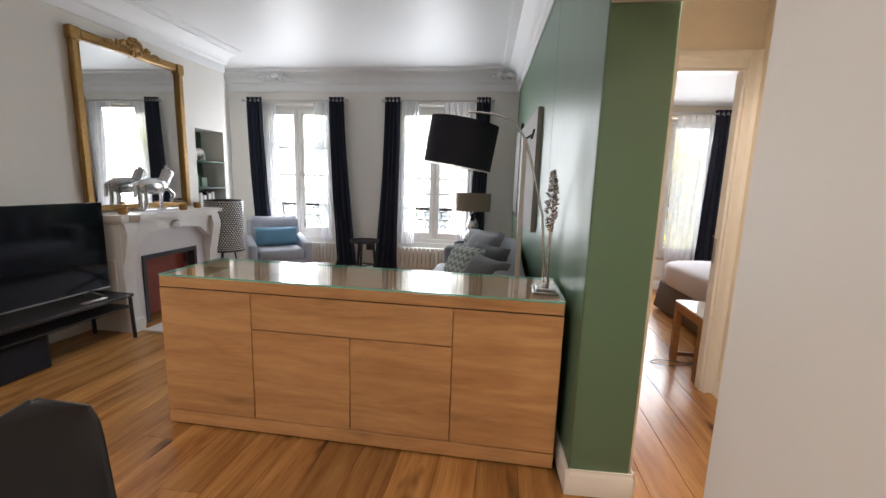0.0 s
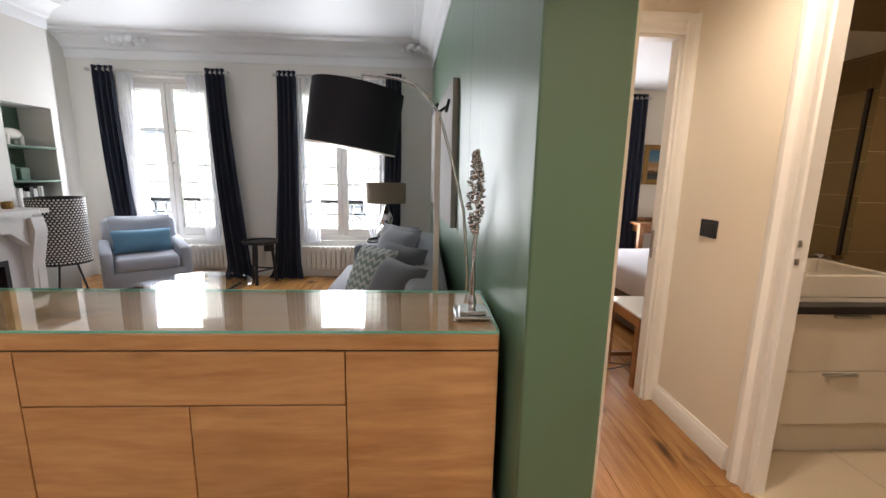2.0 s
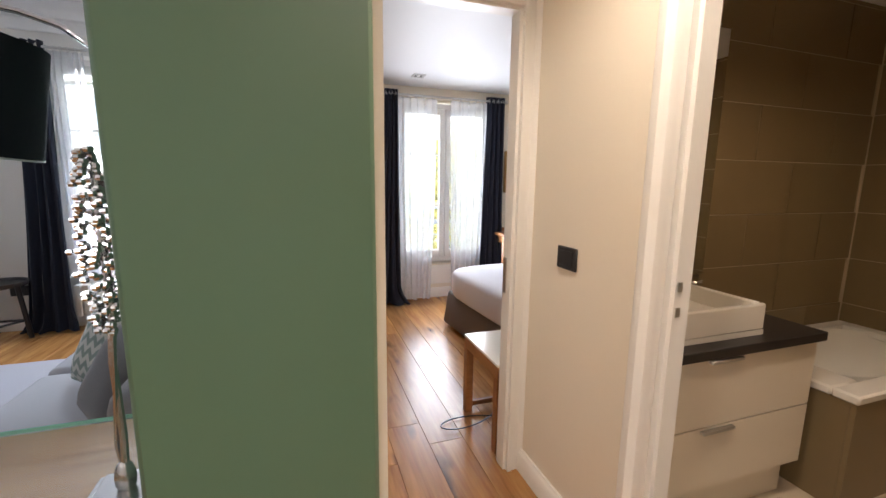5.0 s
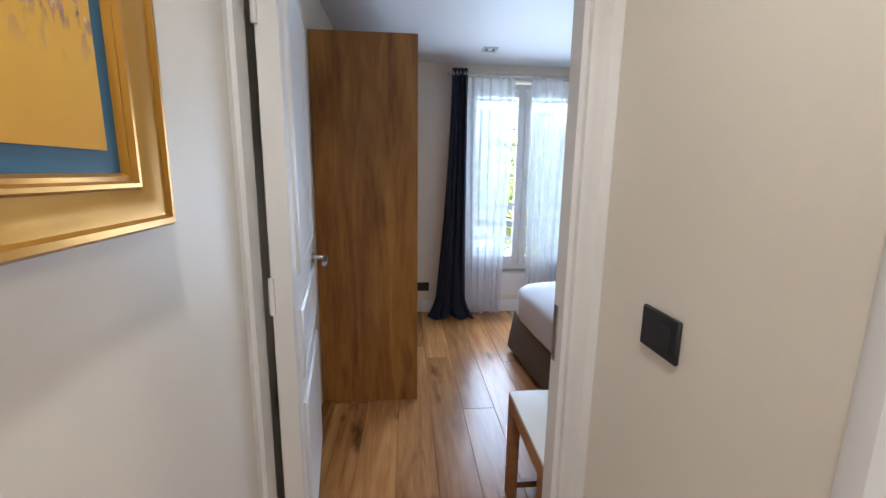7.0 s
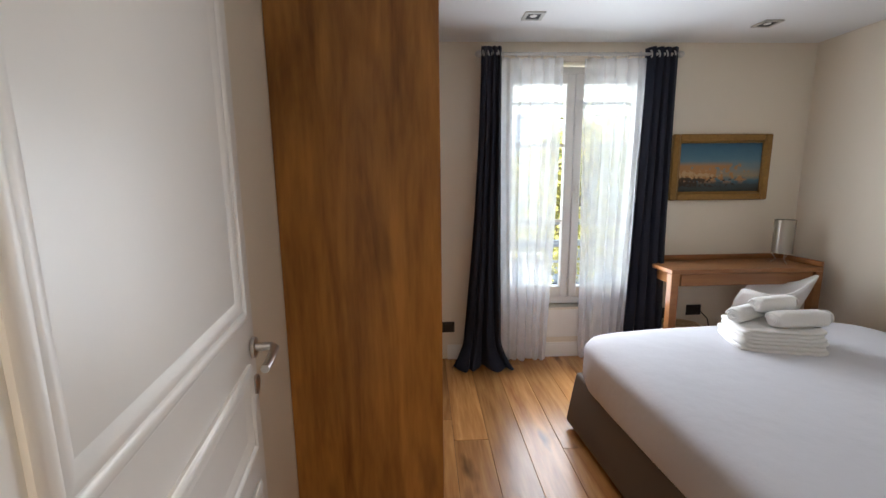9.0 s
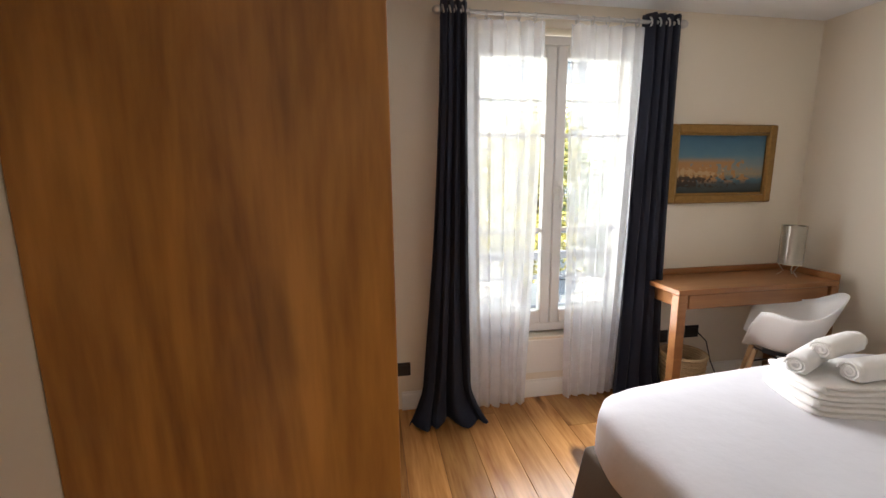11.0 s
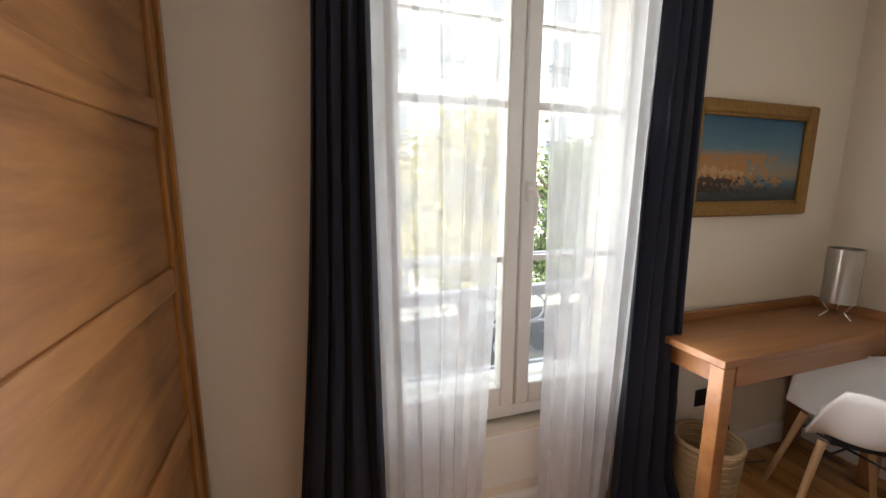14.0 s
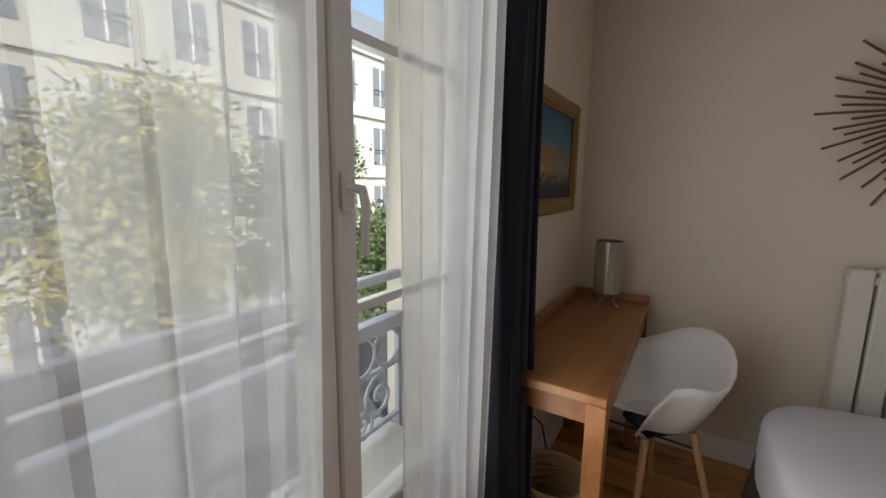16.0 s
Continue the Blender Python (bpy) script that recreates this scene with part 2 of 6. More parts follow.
LINEN = plain("white_bed_linen", (0.60, 0.60, 0.64), 0.85, vary=0.03, scale=4, bump=0.5, dist=0.02)
TOWEL = plain("white_terry", (0.83, 0.82, 0.80), 0.95, vary=0.04, scale=220, bump=0.7, sheen=0.2)
SKIRT = plain("brown_bed_skirt", (0.11, 0.085, 0.065), 0.9, vary=0.1, scale=140, bump=0.3)
MARBLE = plain("grey_marble", (0.66, 0.64, 0.62), 0.3, vary=0.22, scale=9, bump=0.02, big=3)
MARBLE_IN = plain("pale_grey_marble_panel", (0.58, 0.56, 0.57), 0.35, vary=0.1, scale=9, bump=0.02)
BRICK_RED = plain("firebrick_red", (0.20, 0.04, 0.025), 0.7, vary=0.25, scale=25, bump=0.3)
PORCELAIN = plain("white_porcelain", (0.82, 0.79, 0.73), 0.12, vary=0.01, bump=0.0)
VANITY = plain("cream_lacquer", (0.76, 0.69, 0.58), 0.3, vary=0.02, bump=0.02)
SLATE = plain("black_worktop", (0.02, 0.018, 0.018), 0.35, vary=0.3, scale=50)
TILE = plain("olive_brown_tile", (0.225, 0.165, 0.085), 0.35, vary=0.08, scale=14, bump=0.03)
GROUT = plain("pale_grout", (0.55, 0.46, 0.32), 0.8)
TILE_FLOOR = plain("cream_floor_tile", (0.60, 0.51, 0.38), 0.35, vary=0.06, scale=8, bump=0.02)
TAUPE = plain("taupe_lamp_cloth", (0.20, 0.16, 0.11), 0.9, vary=0.15, scale=90, bump=0.3)
WHITE_PLASTIC = plain("white_plastic", (0.78, 0.77, 0.75), 0.35, vary=0.01, bump=0.0)
WHITE_METAL = plain("white_enamel", (0.74, 0.72, 0.67), 0.4, vary=0.02, bump=0.02)
BLACK_PLASTIC = plain("black_plastic", (0.015, 0.015, 0.017), 0.35, vary=0.1, bump=0.02)
RUG = plain("pale_grey_rug", (0.36, 0.36, 0.40), 0.95, vary=0.12, scale=180, bump=0.6)
WICKER = plain("wicker", (0.36, 0.24, 0.12), 0.8, vary=0.3, scale=70, bump=0.7, dist=0.01)
GLASS = clear_glass("clear_glass")
GREEN_GLASS = plain("green_glass_edge", (0.20, 0.50, 0.38), 0.08, vary=0.3, scale=40, bump=0.0)
FROST = plain("smoked_glass_shade", (0.36, 0.33, 0.28), 0.25, 0.55, vary=0.08, bump=0.0)
MIRROR = plain("mirror_silver", (0.86, 0.87, 0.86), 0.015, 1.0, vary=0.0, bump=0.0)
SILVER_CAST = plain("polished_silver_casting", (0.56, 0.56, 0.56), 0.22, 1.0, vary=0.08, scale=60, bump=0.2)
TEAL_GREEN = plain("niche_green", (0.12, 0.20, 0.15), 0.5, vary=0.05)
PAPER = plain("book_cover", (0.42, 0.40, 0.38), 0.7, vary=0.3, scale=12)
GAP_SHADE = plain("gap_shade", (0.02, 0.017, 0.013), 0.8)
COPPER = plain("bronzed_metal_rods", (0.22, 0.13, 0.075), 0.4, 0.6, vary=0.2)
BLUE_MAT = plain("blue_painted_liner", (0.03, 0.10, 0.17), 0.6, vary=0.25, scale=20)
SEA = painting_material("harbour_painting", [(0.0, (0.035, 0.04, 0.035)), (0.16, (0.05, 0.07, 0.075)), (0.24, (0.06, 0.14, 0.19)), (0.34, (0.30, 0.24, 0.15)), (0.46, (0.22, 0.24, 0.22)), (0.66, (0.09, 0.20, 0.27)), (1.0, (0.035, 0.11, 0.19))],
                        [((0.42, 0.20, 0.06), 0.16, 0.62, 0.9, 0.30), ((0.50, 0.34, 0.18), 0.26, 0.46, 0.9, 0.40), ((0.035, 0.02, 0.012), 0.08, 0.34, 0.95, 0.38)], 5.0, 0.30)
YELLOW = painting_material("yellow_painting", [(0.0, (0.62, 0.33, 0.015)), (0.25, (0.66, 0.38, 0.025)), (0.5, (0.60, 0.33, 0.04)), (0.62, (0.62, 0.29, 0.015)), (1.0, (0.66, 0.30, 0.004))],
                           [((0.30, 0.17, 0.14), 0.22, 0.80, 0.75, 0.40), ((0.045, 0.05, 0.11), 0.30, 0.66, 0.9, 0.42), ((0.62, 0.52, 0.36), 0.32, 0.60, 0.9, 0.46)], 6.0, 0.14)
CANVAS = plain("grey_canvas", (0.40, 0.39, 0.37), 0.8, vary=0.18, scale=6, bump=0.1)
STONE = plain("facade_stone", (0.60, 0.57, 0.52), 0.8, vary=0.08, scale=4, bump=0.1)
ZINC = plain("zinc_roof", (0.25, 0.27, 0.30), 0.5, 0.3, vary=0.1)
ASPHALT = plain("asphalt", (0.06, 0.06, 0.06), 0.85, vary=0.2, scale=10)
BARK = plain("bark", (0.10, 0.075, 0.05), 0.9, vary=0.3, scale=20, bump=0.5)
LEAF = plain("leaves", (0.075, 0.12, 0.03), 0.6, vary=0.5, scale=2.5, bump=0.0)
# the bright yellow puts sunlight on the foliage into the leaf colour
LEAF_SUN_TINT = plain("sun_tinted_leaves", (0.34, 0.30, 0.07), 0.6, vary=0.5, scale=2.5, bump=0.0)

# ---- building helpers ----
def box(bm, x0, x1, y0, y1, z0, z1, bevel=0.0):
    made = bmesh.ops.create_cube(bm, size=1, matrix=Matrix.Translation(((x0 + x1) / 2, (y0 + y1) / 2, (z0 + z1) / 2)) @ Matrix.Diagonal((abs(x1 - x0), abs(y1 - y0), abs(z1 - z0), 1)))
    if bevel:
        edges = {e for v in made["verts"] for e in v.link_edges}
        bmesh.ops.bevel(bm, geom=list(edges), offset=bevel, segments=1 if bevel < 0.018 else 3, affect="EDGES", profile=0.5)
    return bm


def bx(*a, bevel=0.0):
    return box(bmesh.new(), *a, bevel=bevel)


def rod(bm, a, b, r, r2=None, seg=10):
    a, b = Vector(a), Vector(b)
    d = b - a
    m = Matrix.Translation((a + b) / 2) @ d.to_track_quat("Z", "Y").to_matrix().to_4x4()
    bmesh.ops.create_cone(bm, cap_ends=True, segments=seg, radius1=r, radius2=r if r2 is None else r2, depth=d.length, matrix=m)
    return bm


def lathe(bm, profile, x=0, y=0, seg=24):
    """Turn a profile of (radius, height) about an upright axis."""
    rings = []
    for r, z in profile:
        rings.append([bm.verts.new((x + r * math.cos(i * math.tau / seg), y + r * math.sin(i * math.tau / seg), z)) for i in range(seg)])
    for lo, hi in zip(rings, rings[1:]):
        for i in range(seg):
            bm.faces.new((lo[i], lo[(i + 1) % seg], hi[(i + 1) % seg], hi[i]))
    for ring, flip in ((rings[0], True), (rings[-1], False)):
        if (ring[0].co - ring[seg // 2].co).length > 1e-4:
            bm.faces.new(ring[::-1] if flip else ring)
    return bm


def tube(bm, points, r, seg=8):
    pts = [Vector(p) for p in points]
    rings = []
    for i, p in enumerate(pts):
        d = (pts[min(i + 1, len(pts) - 1)] - pts[max(i - 1, 0)]).normalized()
        side = d.orthogonal() if i == 0 else (rings_side - d * rings_side.dot(d))
        side.normalize()
        rings_side = side
        up = d.cross(side)
        rings.append([bm.verts.new(p + (side * math.cos(j * math.tau / seg) + up * math.sin(j * math.tau / seg)) * r) for j in range(seg)])
    for lo, hi in zip(rings, rings[1:]):
        for j in range(seg):
            bm.faces.new((lo[j], lo[(j + 1) % seg], hi[(j + 1) % seg], hi[j]))
    bm.faces.new(rings[0][::-1])
    bm.faces.new(rings[-1])
    return bm


def blob(bm, x, y, z, sx, sy, sz, power=2.6, seg=20, rings=12, tilt=None, wob=0.0):
    """A rounded box: a cushion, a roll, a soft body."""
    m = Matrix.Translation((x, y, z)) @ (tilt or Matrix.Identity(4))
    rows = []
    sgn = lambda v, p: math.copysign(abs(v) ** p, v)
    e = 2 / power
    for i in range(1, rings):
        a = -math.pi / 2 + math.pi * i / rings
        row = []
        for j in range(seg):
            b = math.tau * j / seg
            c = Vector((sx * sgn(math.cos(a), e) * sgn(math.cos(b), e), sy * sgn(math.cos(a), e) * sgn(math.sin(b), e), sz * sgn(math.sin(a), e)))
            if wob:
                c *= 1 + wob * noise.noise(c * 9 + Vector((x, y, z)) * 5)
            row.append(bm.verts.new(m @ c))
        rows.append(row)
    for lo, hi in zip(rows, rows[1:]):
        for j in range(seg):
            bm.faces.new((lo[j], lo[(j + 1) % seg], hi[(j + 1) % seg], hi[j]))
    bm.faces.new(rows[0][::-1])
    bm.faces.new(rows[-1])
    return bm


def pillow(bm, x, y, z, w, h, d, tilt=None):
    """A square cushion with pinched corners, standing in its own XZ plane."""
    m = Matrix.Translation((x, y, z)) @ (tilt or Matrix.Identity(4))
    n = 10
    for side in (1, -1):
        grid = []
        for i in range(n + 1):
            row = []
            for j in range(n + 1):
                u, v = i / n * 2 - 1, j / n * 2 - 1
                fat = max(0, (1 - u ** 4) * (1 - v ** 4)) ** 0.6
                pinch = 1 - 0.07 * (1 - max(abs(u), abs(v))) - 0.05 * (u * u * (1 - v * v) * 0 + (1 - abs(u * v)))
                c = Vector((u * w / 2 * pinch, side * d / 2 * fat, v * h / 2 * pinch))
                row.append(bm.verts.new(m @ c))
            grid.append(row)
        for i in range(n):
            for j in range(n):
                f = (grid[i][j], grid[i + 1][j], grid[i + 1][j + 1], grid[i][j + 1])
                bm.faces.new(f if side < 0 else f[::-1])
    bmesh.ops.remove_doubles(bm, verts=bm.verts, dist=1e-4)
    return bm


def mesh_of(name, bm, mat, smooth=True):
    me = bpy.data.meshes.new(name)
    bmesh.ops.recalc_face_normals(bm, faces=bm.faces)
    bm.to_mesh(me)
    bm.free()
    me.materials.append(mat)
    if smooth:
        me.shade_smooth()
        me.set_sharp_from_angle(angle=radians(38))
    return me


def part(name, bm, mat, parent, label="", smooth=True):
    ob = new(name, mesh_of(name, bm, mat, smooth))
    ob.parent = parent
    return tagged(ob, label)


def thing(name, loc, label, category, group="", rz=0, rx=0, ry=0):
    ob = new(name)
    ob.empty_display_size = 0.1
    ob.matrix_world = pose(*loc, rx, ry, rz)
    return tagged(ob, label, category, group)


def structure(name, bm, mat, label="", smooth=True):
    return tagged(new(name, mesh_of(name, bm, mat, smooth)), label, kind="structure")


def piece(name, mesh, parent, m):
    ob = new(name, mesh)
    ob.parent = parent
    ob.matrix_local = m
    return ob


def moved(bm, m):
    bmesh.ops.transform(bm, matrix=m, verts=bm.verts)
    return bm


def sweep_x(bm, profile, x0, x1):
    """A moulding: a profile of (y, z) drawn along x."""
    a = [bm.verts.new((x0, y, z)) for y, z in profile]
    b = [bm.verts.new((x1, y, z)) for y, z in profile]
    n = len(profile)
    for i in range(n):
        bm.faces.new((a[i], a[(i + 1) % n], b[(i + 1) % n], b[i]))
    bm.faces.new(a[::-1])
    bm.faces.new(b)
    return bm

# ---- the large structure ----
LX = -2.92          # face of the chimney wall
CZ = 2.80           # living room ceiling
BX0, BX1 = 0.93, 4.34   # bedroom, left and right wall
BZ = 2.37           # bedroom ceiling
HX0, HX1 = 1.06, 1.94   # hall
DY = 3.31           # bedroom door wall

# floor: oak planks that run towards the street wall
floor = structure("floor", bx(-3.7, 4.5, -1.6, FY + 0.0, -0.12, -0.006), OAK_BASE, "honey oak plank floor with knots")


def wall_with_hole(name, mat, along, a0, a1, b0, b1, z0, z1, holes, label=""):
    """A wall along 'x' or 'y' from a0 to a1, thick from b0 to b1, with openings (start, end, bottom, top)."""
    bm = bmesh.new()

    def put(p0, p1, q0, q1):
        if p1 - p0 > 1e-4 and q1 - q0 > 1e-4:
            if along == "x":
                box(bm, p0, p1, b0, b1, q0, q1)
            else:
                box(bm, b0, b1, p0, p1, q0, q1)
    at = a0
    for s, e, lo, hi in sorted(holes):
        put(at, s, z0, z1)
        put(s, e, z0, lo)
        put(s, e, hi, z1)
        at = e
    put(at, a1, z0, z1)
    return structure(name, bm, mat, label, smooth=False)


W1, W2, WB = -2.52, -0.48, 2.57
WALL_T = 0.42
wall_with_hole("wall_street_living", WALL, "x", -3.75, 0.90, FY, FY + WALL_T, -0.1, CZ + 0.1,
               [(W1 - 0.58, W1 + 0.58, 0.46, 2.38), (W2 - 0.58, W2 + 0.58, 0.46, 2.38)], "white painted street wall")
wall_with_hole("wall_street_bedroom", CREAM, "x", 0.90, 4.5, FY, FY + WALL_T, -0.1, CZ + 0.1,
               [(WB - 0.60, WB + 0.60, 0.40, 2.24)], "cream painted street wall")
# chimney wall with a niche, then the recess beside the window
wall_with_hole("wall_chimney", WALL, "y", -1.6, 5.27, -3.30, LX, -0.1, CZ + 0.1, [(4.74, 5.20, 0.80, 1.84)], "white chimney wall with shelf niche")
structure("niche_back", bx(-3.30, -3.22, 4.74, 5.20, 0.80, 1.84), TEAL_GREEN, "green painted niche back")
structure("wall_recess", bx(-3.75, -3.56, 5.0, FY, -0.1, CZ + 0.1), WALL)
structure("wall_return", bx(-3.56, -3.30, 5.05, 5.27, -0.1, CZ + 0.1), WALL)
structure("wall_back", bx(-3.3, 4.5, -1.75, -1.6, -0.1, CZ + 0.1), WALL)
structure("ceiling_living", bx(-3.75, 1.0, -1.6, FY, CZ, CZ + 0.12), CEIL, "white ceiling")
structure("ceiling_hall", bx(0.9, 2.1, -1.6, DY, 2.45, 2.56), CEIL)
structure("ceiling_bedroom", bx(BX0 - 0.1, BX1 + 0.1, DY + 0.012, FY, BZ, BZ + 0.12), CEIL, "white bedroom ceiling")
structure("ceiling_bathroom", bx(2.0, 4.4, 1.2, 3.4, 2.34, 2.45), CEIL)

# green wall: runs three degrees off the others; its end is the pillar beside the opening
GW = Matrix.Translation((0.84, 2.2, 0)) @ Matrix.Rotation(radians(2.95), 4, "Z")
green = structure("wall_green", moved(box(bx(0, 0.252, 0, 1.13, -0.05, CZ + 0.05, bevel=0.006), 0, 0.15, 1.13, 4.12, -0.05, CZ + 0.05), GW), GREEN, "sage green glossy painted wall")
structure("wall_hall_left", moved(bx(0.2525, 0.265, 0.012, 1.2, 0, 2.45), GW), CREAM, "cream hall wall")
structure("wall_partition", bx(0.926, 1.12, -1.6, 1.34, -0.05, CZ, bevel=0.005), WALL, "white partition beside the opening")
structure("lintel", bx(0.845, 1.10, 1.34, 2.2, 1.98, CZ), WALL, "white lintel over the opening")
# hall right wall with the bathroom door, the door wall of the bedroom
wall_with_hole("wall_hall_right", CREAM, "y", -1.6, DY + 0.1, HX1, HX1 + 0.05, -0.1, 2.5, [(2.01, 2.56, -0.1, 2.05)], "cream hall wall")
wall_with_hole("wall_bedroom_door", CREAM, "x", 0.85, HX1, DY, DY + 0.07, -0.1, 2.5, [(1.050, 1.872, -0.1, 2.04)], "cream wall with the bedroom doorway")
structure("wall_bedroom_back", bx(HX1, 4.5, DY + 0.005, DY + 0.10, -0.1, 2.5), CREAM)
structure("wall_bedroom_left", bx(BX0 - 0.1, BX0, DY + 0.07, FY, -0.1, 2.5), CREAM)
structure("wall_bedroom_right", bx(BX1, BX1 + 0.12, DY + 0.1, FY, -0.1, 2.5), CREAM, "cream bedroom wall")
# bathroom shell
structure("wall_bath_back", bx(2.05, 4.3, 3.29, 3.31, -0.05, 2.4), GROUT)
structure("wall_bath_right", bx(4.17, 4.3, 1.2, 3.29, -0.05, 2.4), GROUT)
structure("wall_bath_front", bx(2.05, 4.3, 1.1, 1.25, -0.05, 2.4), CREAM)
bath_floor = structure("bathroom_floor", bx(1.945, 4.2, 1.2, 3.29, -0.05, 0.004), GROUT, "cream tiled bathroom floor")

# baseboards
def baseboard(x0, y0, x1, y1, h=0.115, t=0.016):
    d = Vector((x1 - x0, y1 - y0, 0))
    bm = bmesh.new()
    sweep_x(bm, [(0, 0), (-t, 0), (-t, h * 0.80), (-t * 0.75, h * 0.86), (-t * 0.55, h * 0.9), (-t * 0.5, h), (0, h)], 0, d.length)
    moved(bm, Matrix.Translation((x0, y0, 0)) @ Matrix.Rotation(math.atan2(d.y, d.x), 4, "Z"))
    return structure("baseboard", bm, TRIM, "white moulded baseboard")


def on_green(x, y):
    p = GW @ Vector((x, y, 0))
    return p.x, p.y


baseboard(*on_green(-0.001, 4.0), *on_green(-0.001, -0.017))
baseboard(*on_green(-0.016, -0.001), *on_green(0.266, -0.001))
baseboard(*on_green(0.266, 0), *on_green(0.266, 1.03))
baseboard(HX1, DY - 0.02, HX1, 2.70)
baseboard(1.6, FY, 4.34, FY)
baseboard(BX1, FY, BX1, DY + 0.1)
baseboard(-3.5, FY, 0.55, FY, 0.1)
baseboard(LX, -1.5, LX, 3.4)

# plaster cornice of the living room
CORN = [(0, 0), (0, -0.26), (-0.012, -0.26), (-0.018, -0.235), (-0.02, -0.17), (-0.05, -0.155), (-0.055, -0.13), (-0.09, -0.09), (-0.15, -0.06), (-0.165, -0.05), (-0.165, -0.035), (-0.24, -0.028), (-0.245, 0)]


def cornice(x0, y0, x1, y1):
    d = Vector((x1 - x0, y1 - y0, 0))
    bm = sweep_x(bmesh.new(), CORN, 0, d.length)
    moved(bm, Matrix.Translation((x0, y0, CZ)) @ Matrix.Rotation(math.atan2(d.y, d.x), 4, "Z"))
    return structure("cornice", bm, CEIL, "white plaster cornice")


cornice(-3.56, FY, 0.65, FY)
cornice(*on_green(-0.002, 4.05), *on_green(-0.002, -3.4))
cornice(LX, -1.6, LX, 5.27)


def rosette(x, y, z, sx, sy):
    """A plaster spray of leaves in a corner of the cornice."""
    bm = bmesh.new()
    for i in range(26):
        a, r = i * 2.399, 0.02 + 0.028 * math.sqrt(i)
        blob(bm, x + sx * (0.10 + r * math.cos(a) * 0.9), y + sy * (0.10 + r * math.sin(a) * 0.8), z - 0.02 - 0.05 * abs(math.sin(a * 1.7)), 0.032, 0.022, 0.03, 2, 8, 6)
    return tagged(structure("cornice_ornament", bm, CEIL, "white plaster leaf ornament"))


rosette(0.62, FY - 0.02, CZ - 0.05, -1.4, -1.2)
rosette(-2.9, FY - 0.02, CZ - 0.05, 1.4, -1.2)

# ---- door casings ----
CASE = [(0, 0), (-0.022, 0), (-0.022, 0.018), (-0.016, 0.026), (-0.016, 0.05), (-0.026, 0.058), (-0.034, 0.066), (-0.034, 0.088), (-0.026, 0.1), (0, 0.1)]


def casing(name, origin, rz, width, height, label):
    """A moulded frame round a doorway: the left and right posts and the head. Its own x runs across the opening."""
    ob = thing(name, origin, label, "door frame", rz=rz)
    ob["kind"] = "structure"
    for nm, m, length in (("post", Matrix.Rotation(radians(-90), 4, "Y"), height + 0.1),
                          ("post", Matrix.Translation((width, 0, 0)) @ Matrix.Rotation(radians(-90), 4, "Y") @ Matrix.Diagonal((1, 1, -1, 1)), height + 0.1),
                          ("head", Matrix.Translation((0, 0, height)), width)):
        bm = sweep_x(bmesh.new(), [(y, z) for y, z in CASE], 0, length)
        part(nm, moved(bm, m), TRIM, ob)
    return ob


bed_case = casing("bedroom_door_frame", (1.050, DY, 0), 0, 0.822, 2.04, "white moulded door frame of the bedroom")
part("jamb", bx(0.808, 0.822, 0, 0.07, 0, 2.04), TRIM, bed_case)
part("jamb", bx(0, 0.012, 0, 0.07, 0, 2.04), TRIM, bed_case)
part("head_lining", bx(0.012, 0.808, 0, 0.07, 2.028, 2.04), TRIM, bed_case)
strike = part("strike_plate", bx(0.8045, 0.8082, 0.035, 0.06, 0.86, 1.02), STEEL, bed_case)
bath_case = casing("bathroom_door_frame", (HX1, 2.56, 0), -90, 0.55, 2.05, "white moulded door frame of the bathroom")
part("jamb", bx(-0.001, 0.014, 0, 0.055, 0, 2.05), TRIM, bath_case)
part("jamb", bx(0.536, 0.551, 0, 0.055, 0, 2.05), TRIM, bath_case)
part("head_lining", bx(0.014, 0.536, 0, 0.055, 2.036, 2.05), TRIM, bath_case)
part("strike_plate", bx(0.014, 0.017, 0.006, 0.022, 1.068, 1.094), STEEL, bath_case)
part("strike_plate", bx(0.014, 0.017, 0.006, 0.022, 0.998, 1.024), STEEL, bath_case)

# bedroom door, open into the room
door = thing("door_1", (1.137, DY + 0.08, 0), "white panelled door standing open", "door", rz=99)
door["kind"] = "structure"
DW = 0.785
part("leaf", bx(0.0, DW, 0.0, 0.056, 0.012, 2.03, bevel=0.003), TRIM, door)


def framed(profile, w, h, side=1.0):
    """A mitred frame in the XZ plane: a profile of (inset, rise) drawn round a rectangle w by h; the rise goes along -y."""
    bm = bmesh.new()
    rings = []
    for inset, rise in profile:
        y = -rise * side
        rings.append([bm.verts.new(c) for c in ((inset, y, inset), (w - inset, y, inset), (w - inset, y, h - inset), (inset, y, h - inset))])
    for a, b in zip(rings, rings[1:] + rings[:1]):
        for i in range(4):
            bm.faces.new((a[i], a[(i + 1) % 4], b[(i + 1) % 4], b[i]))
    return bm


PANEL_MOULD = [(0, 0.0), (0.0, 0.006), (0.006, 0.011), (0.012, 0.013), (0.02, 0.012), (0.026, 0.006), (0.032, 0.008), (0.04, 0.007), (0.052, 0.001), (0.054, 0.0)]


def raised_panel(x0, x1, z0, z1):
    for face_y, sign in ((0.0, 1.0), (0.056, -1.0)):
        part("panel_moulding", moved(framed(PANEL_MOULD, x1 - x0, z1 - z0, sign), Matrix.Translation((x0, face_y, z0))), TRIM, door)


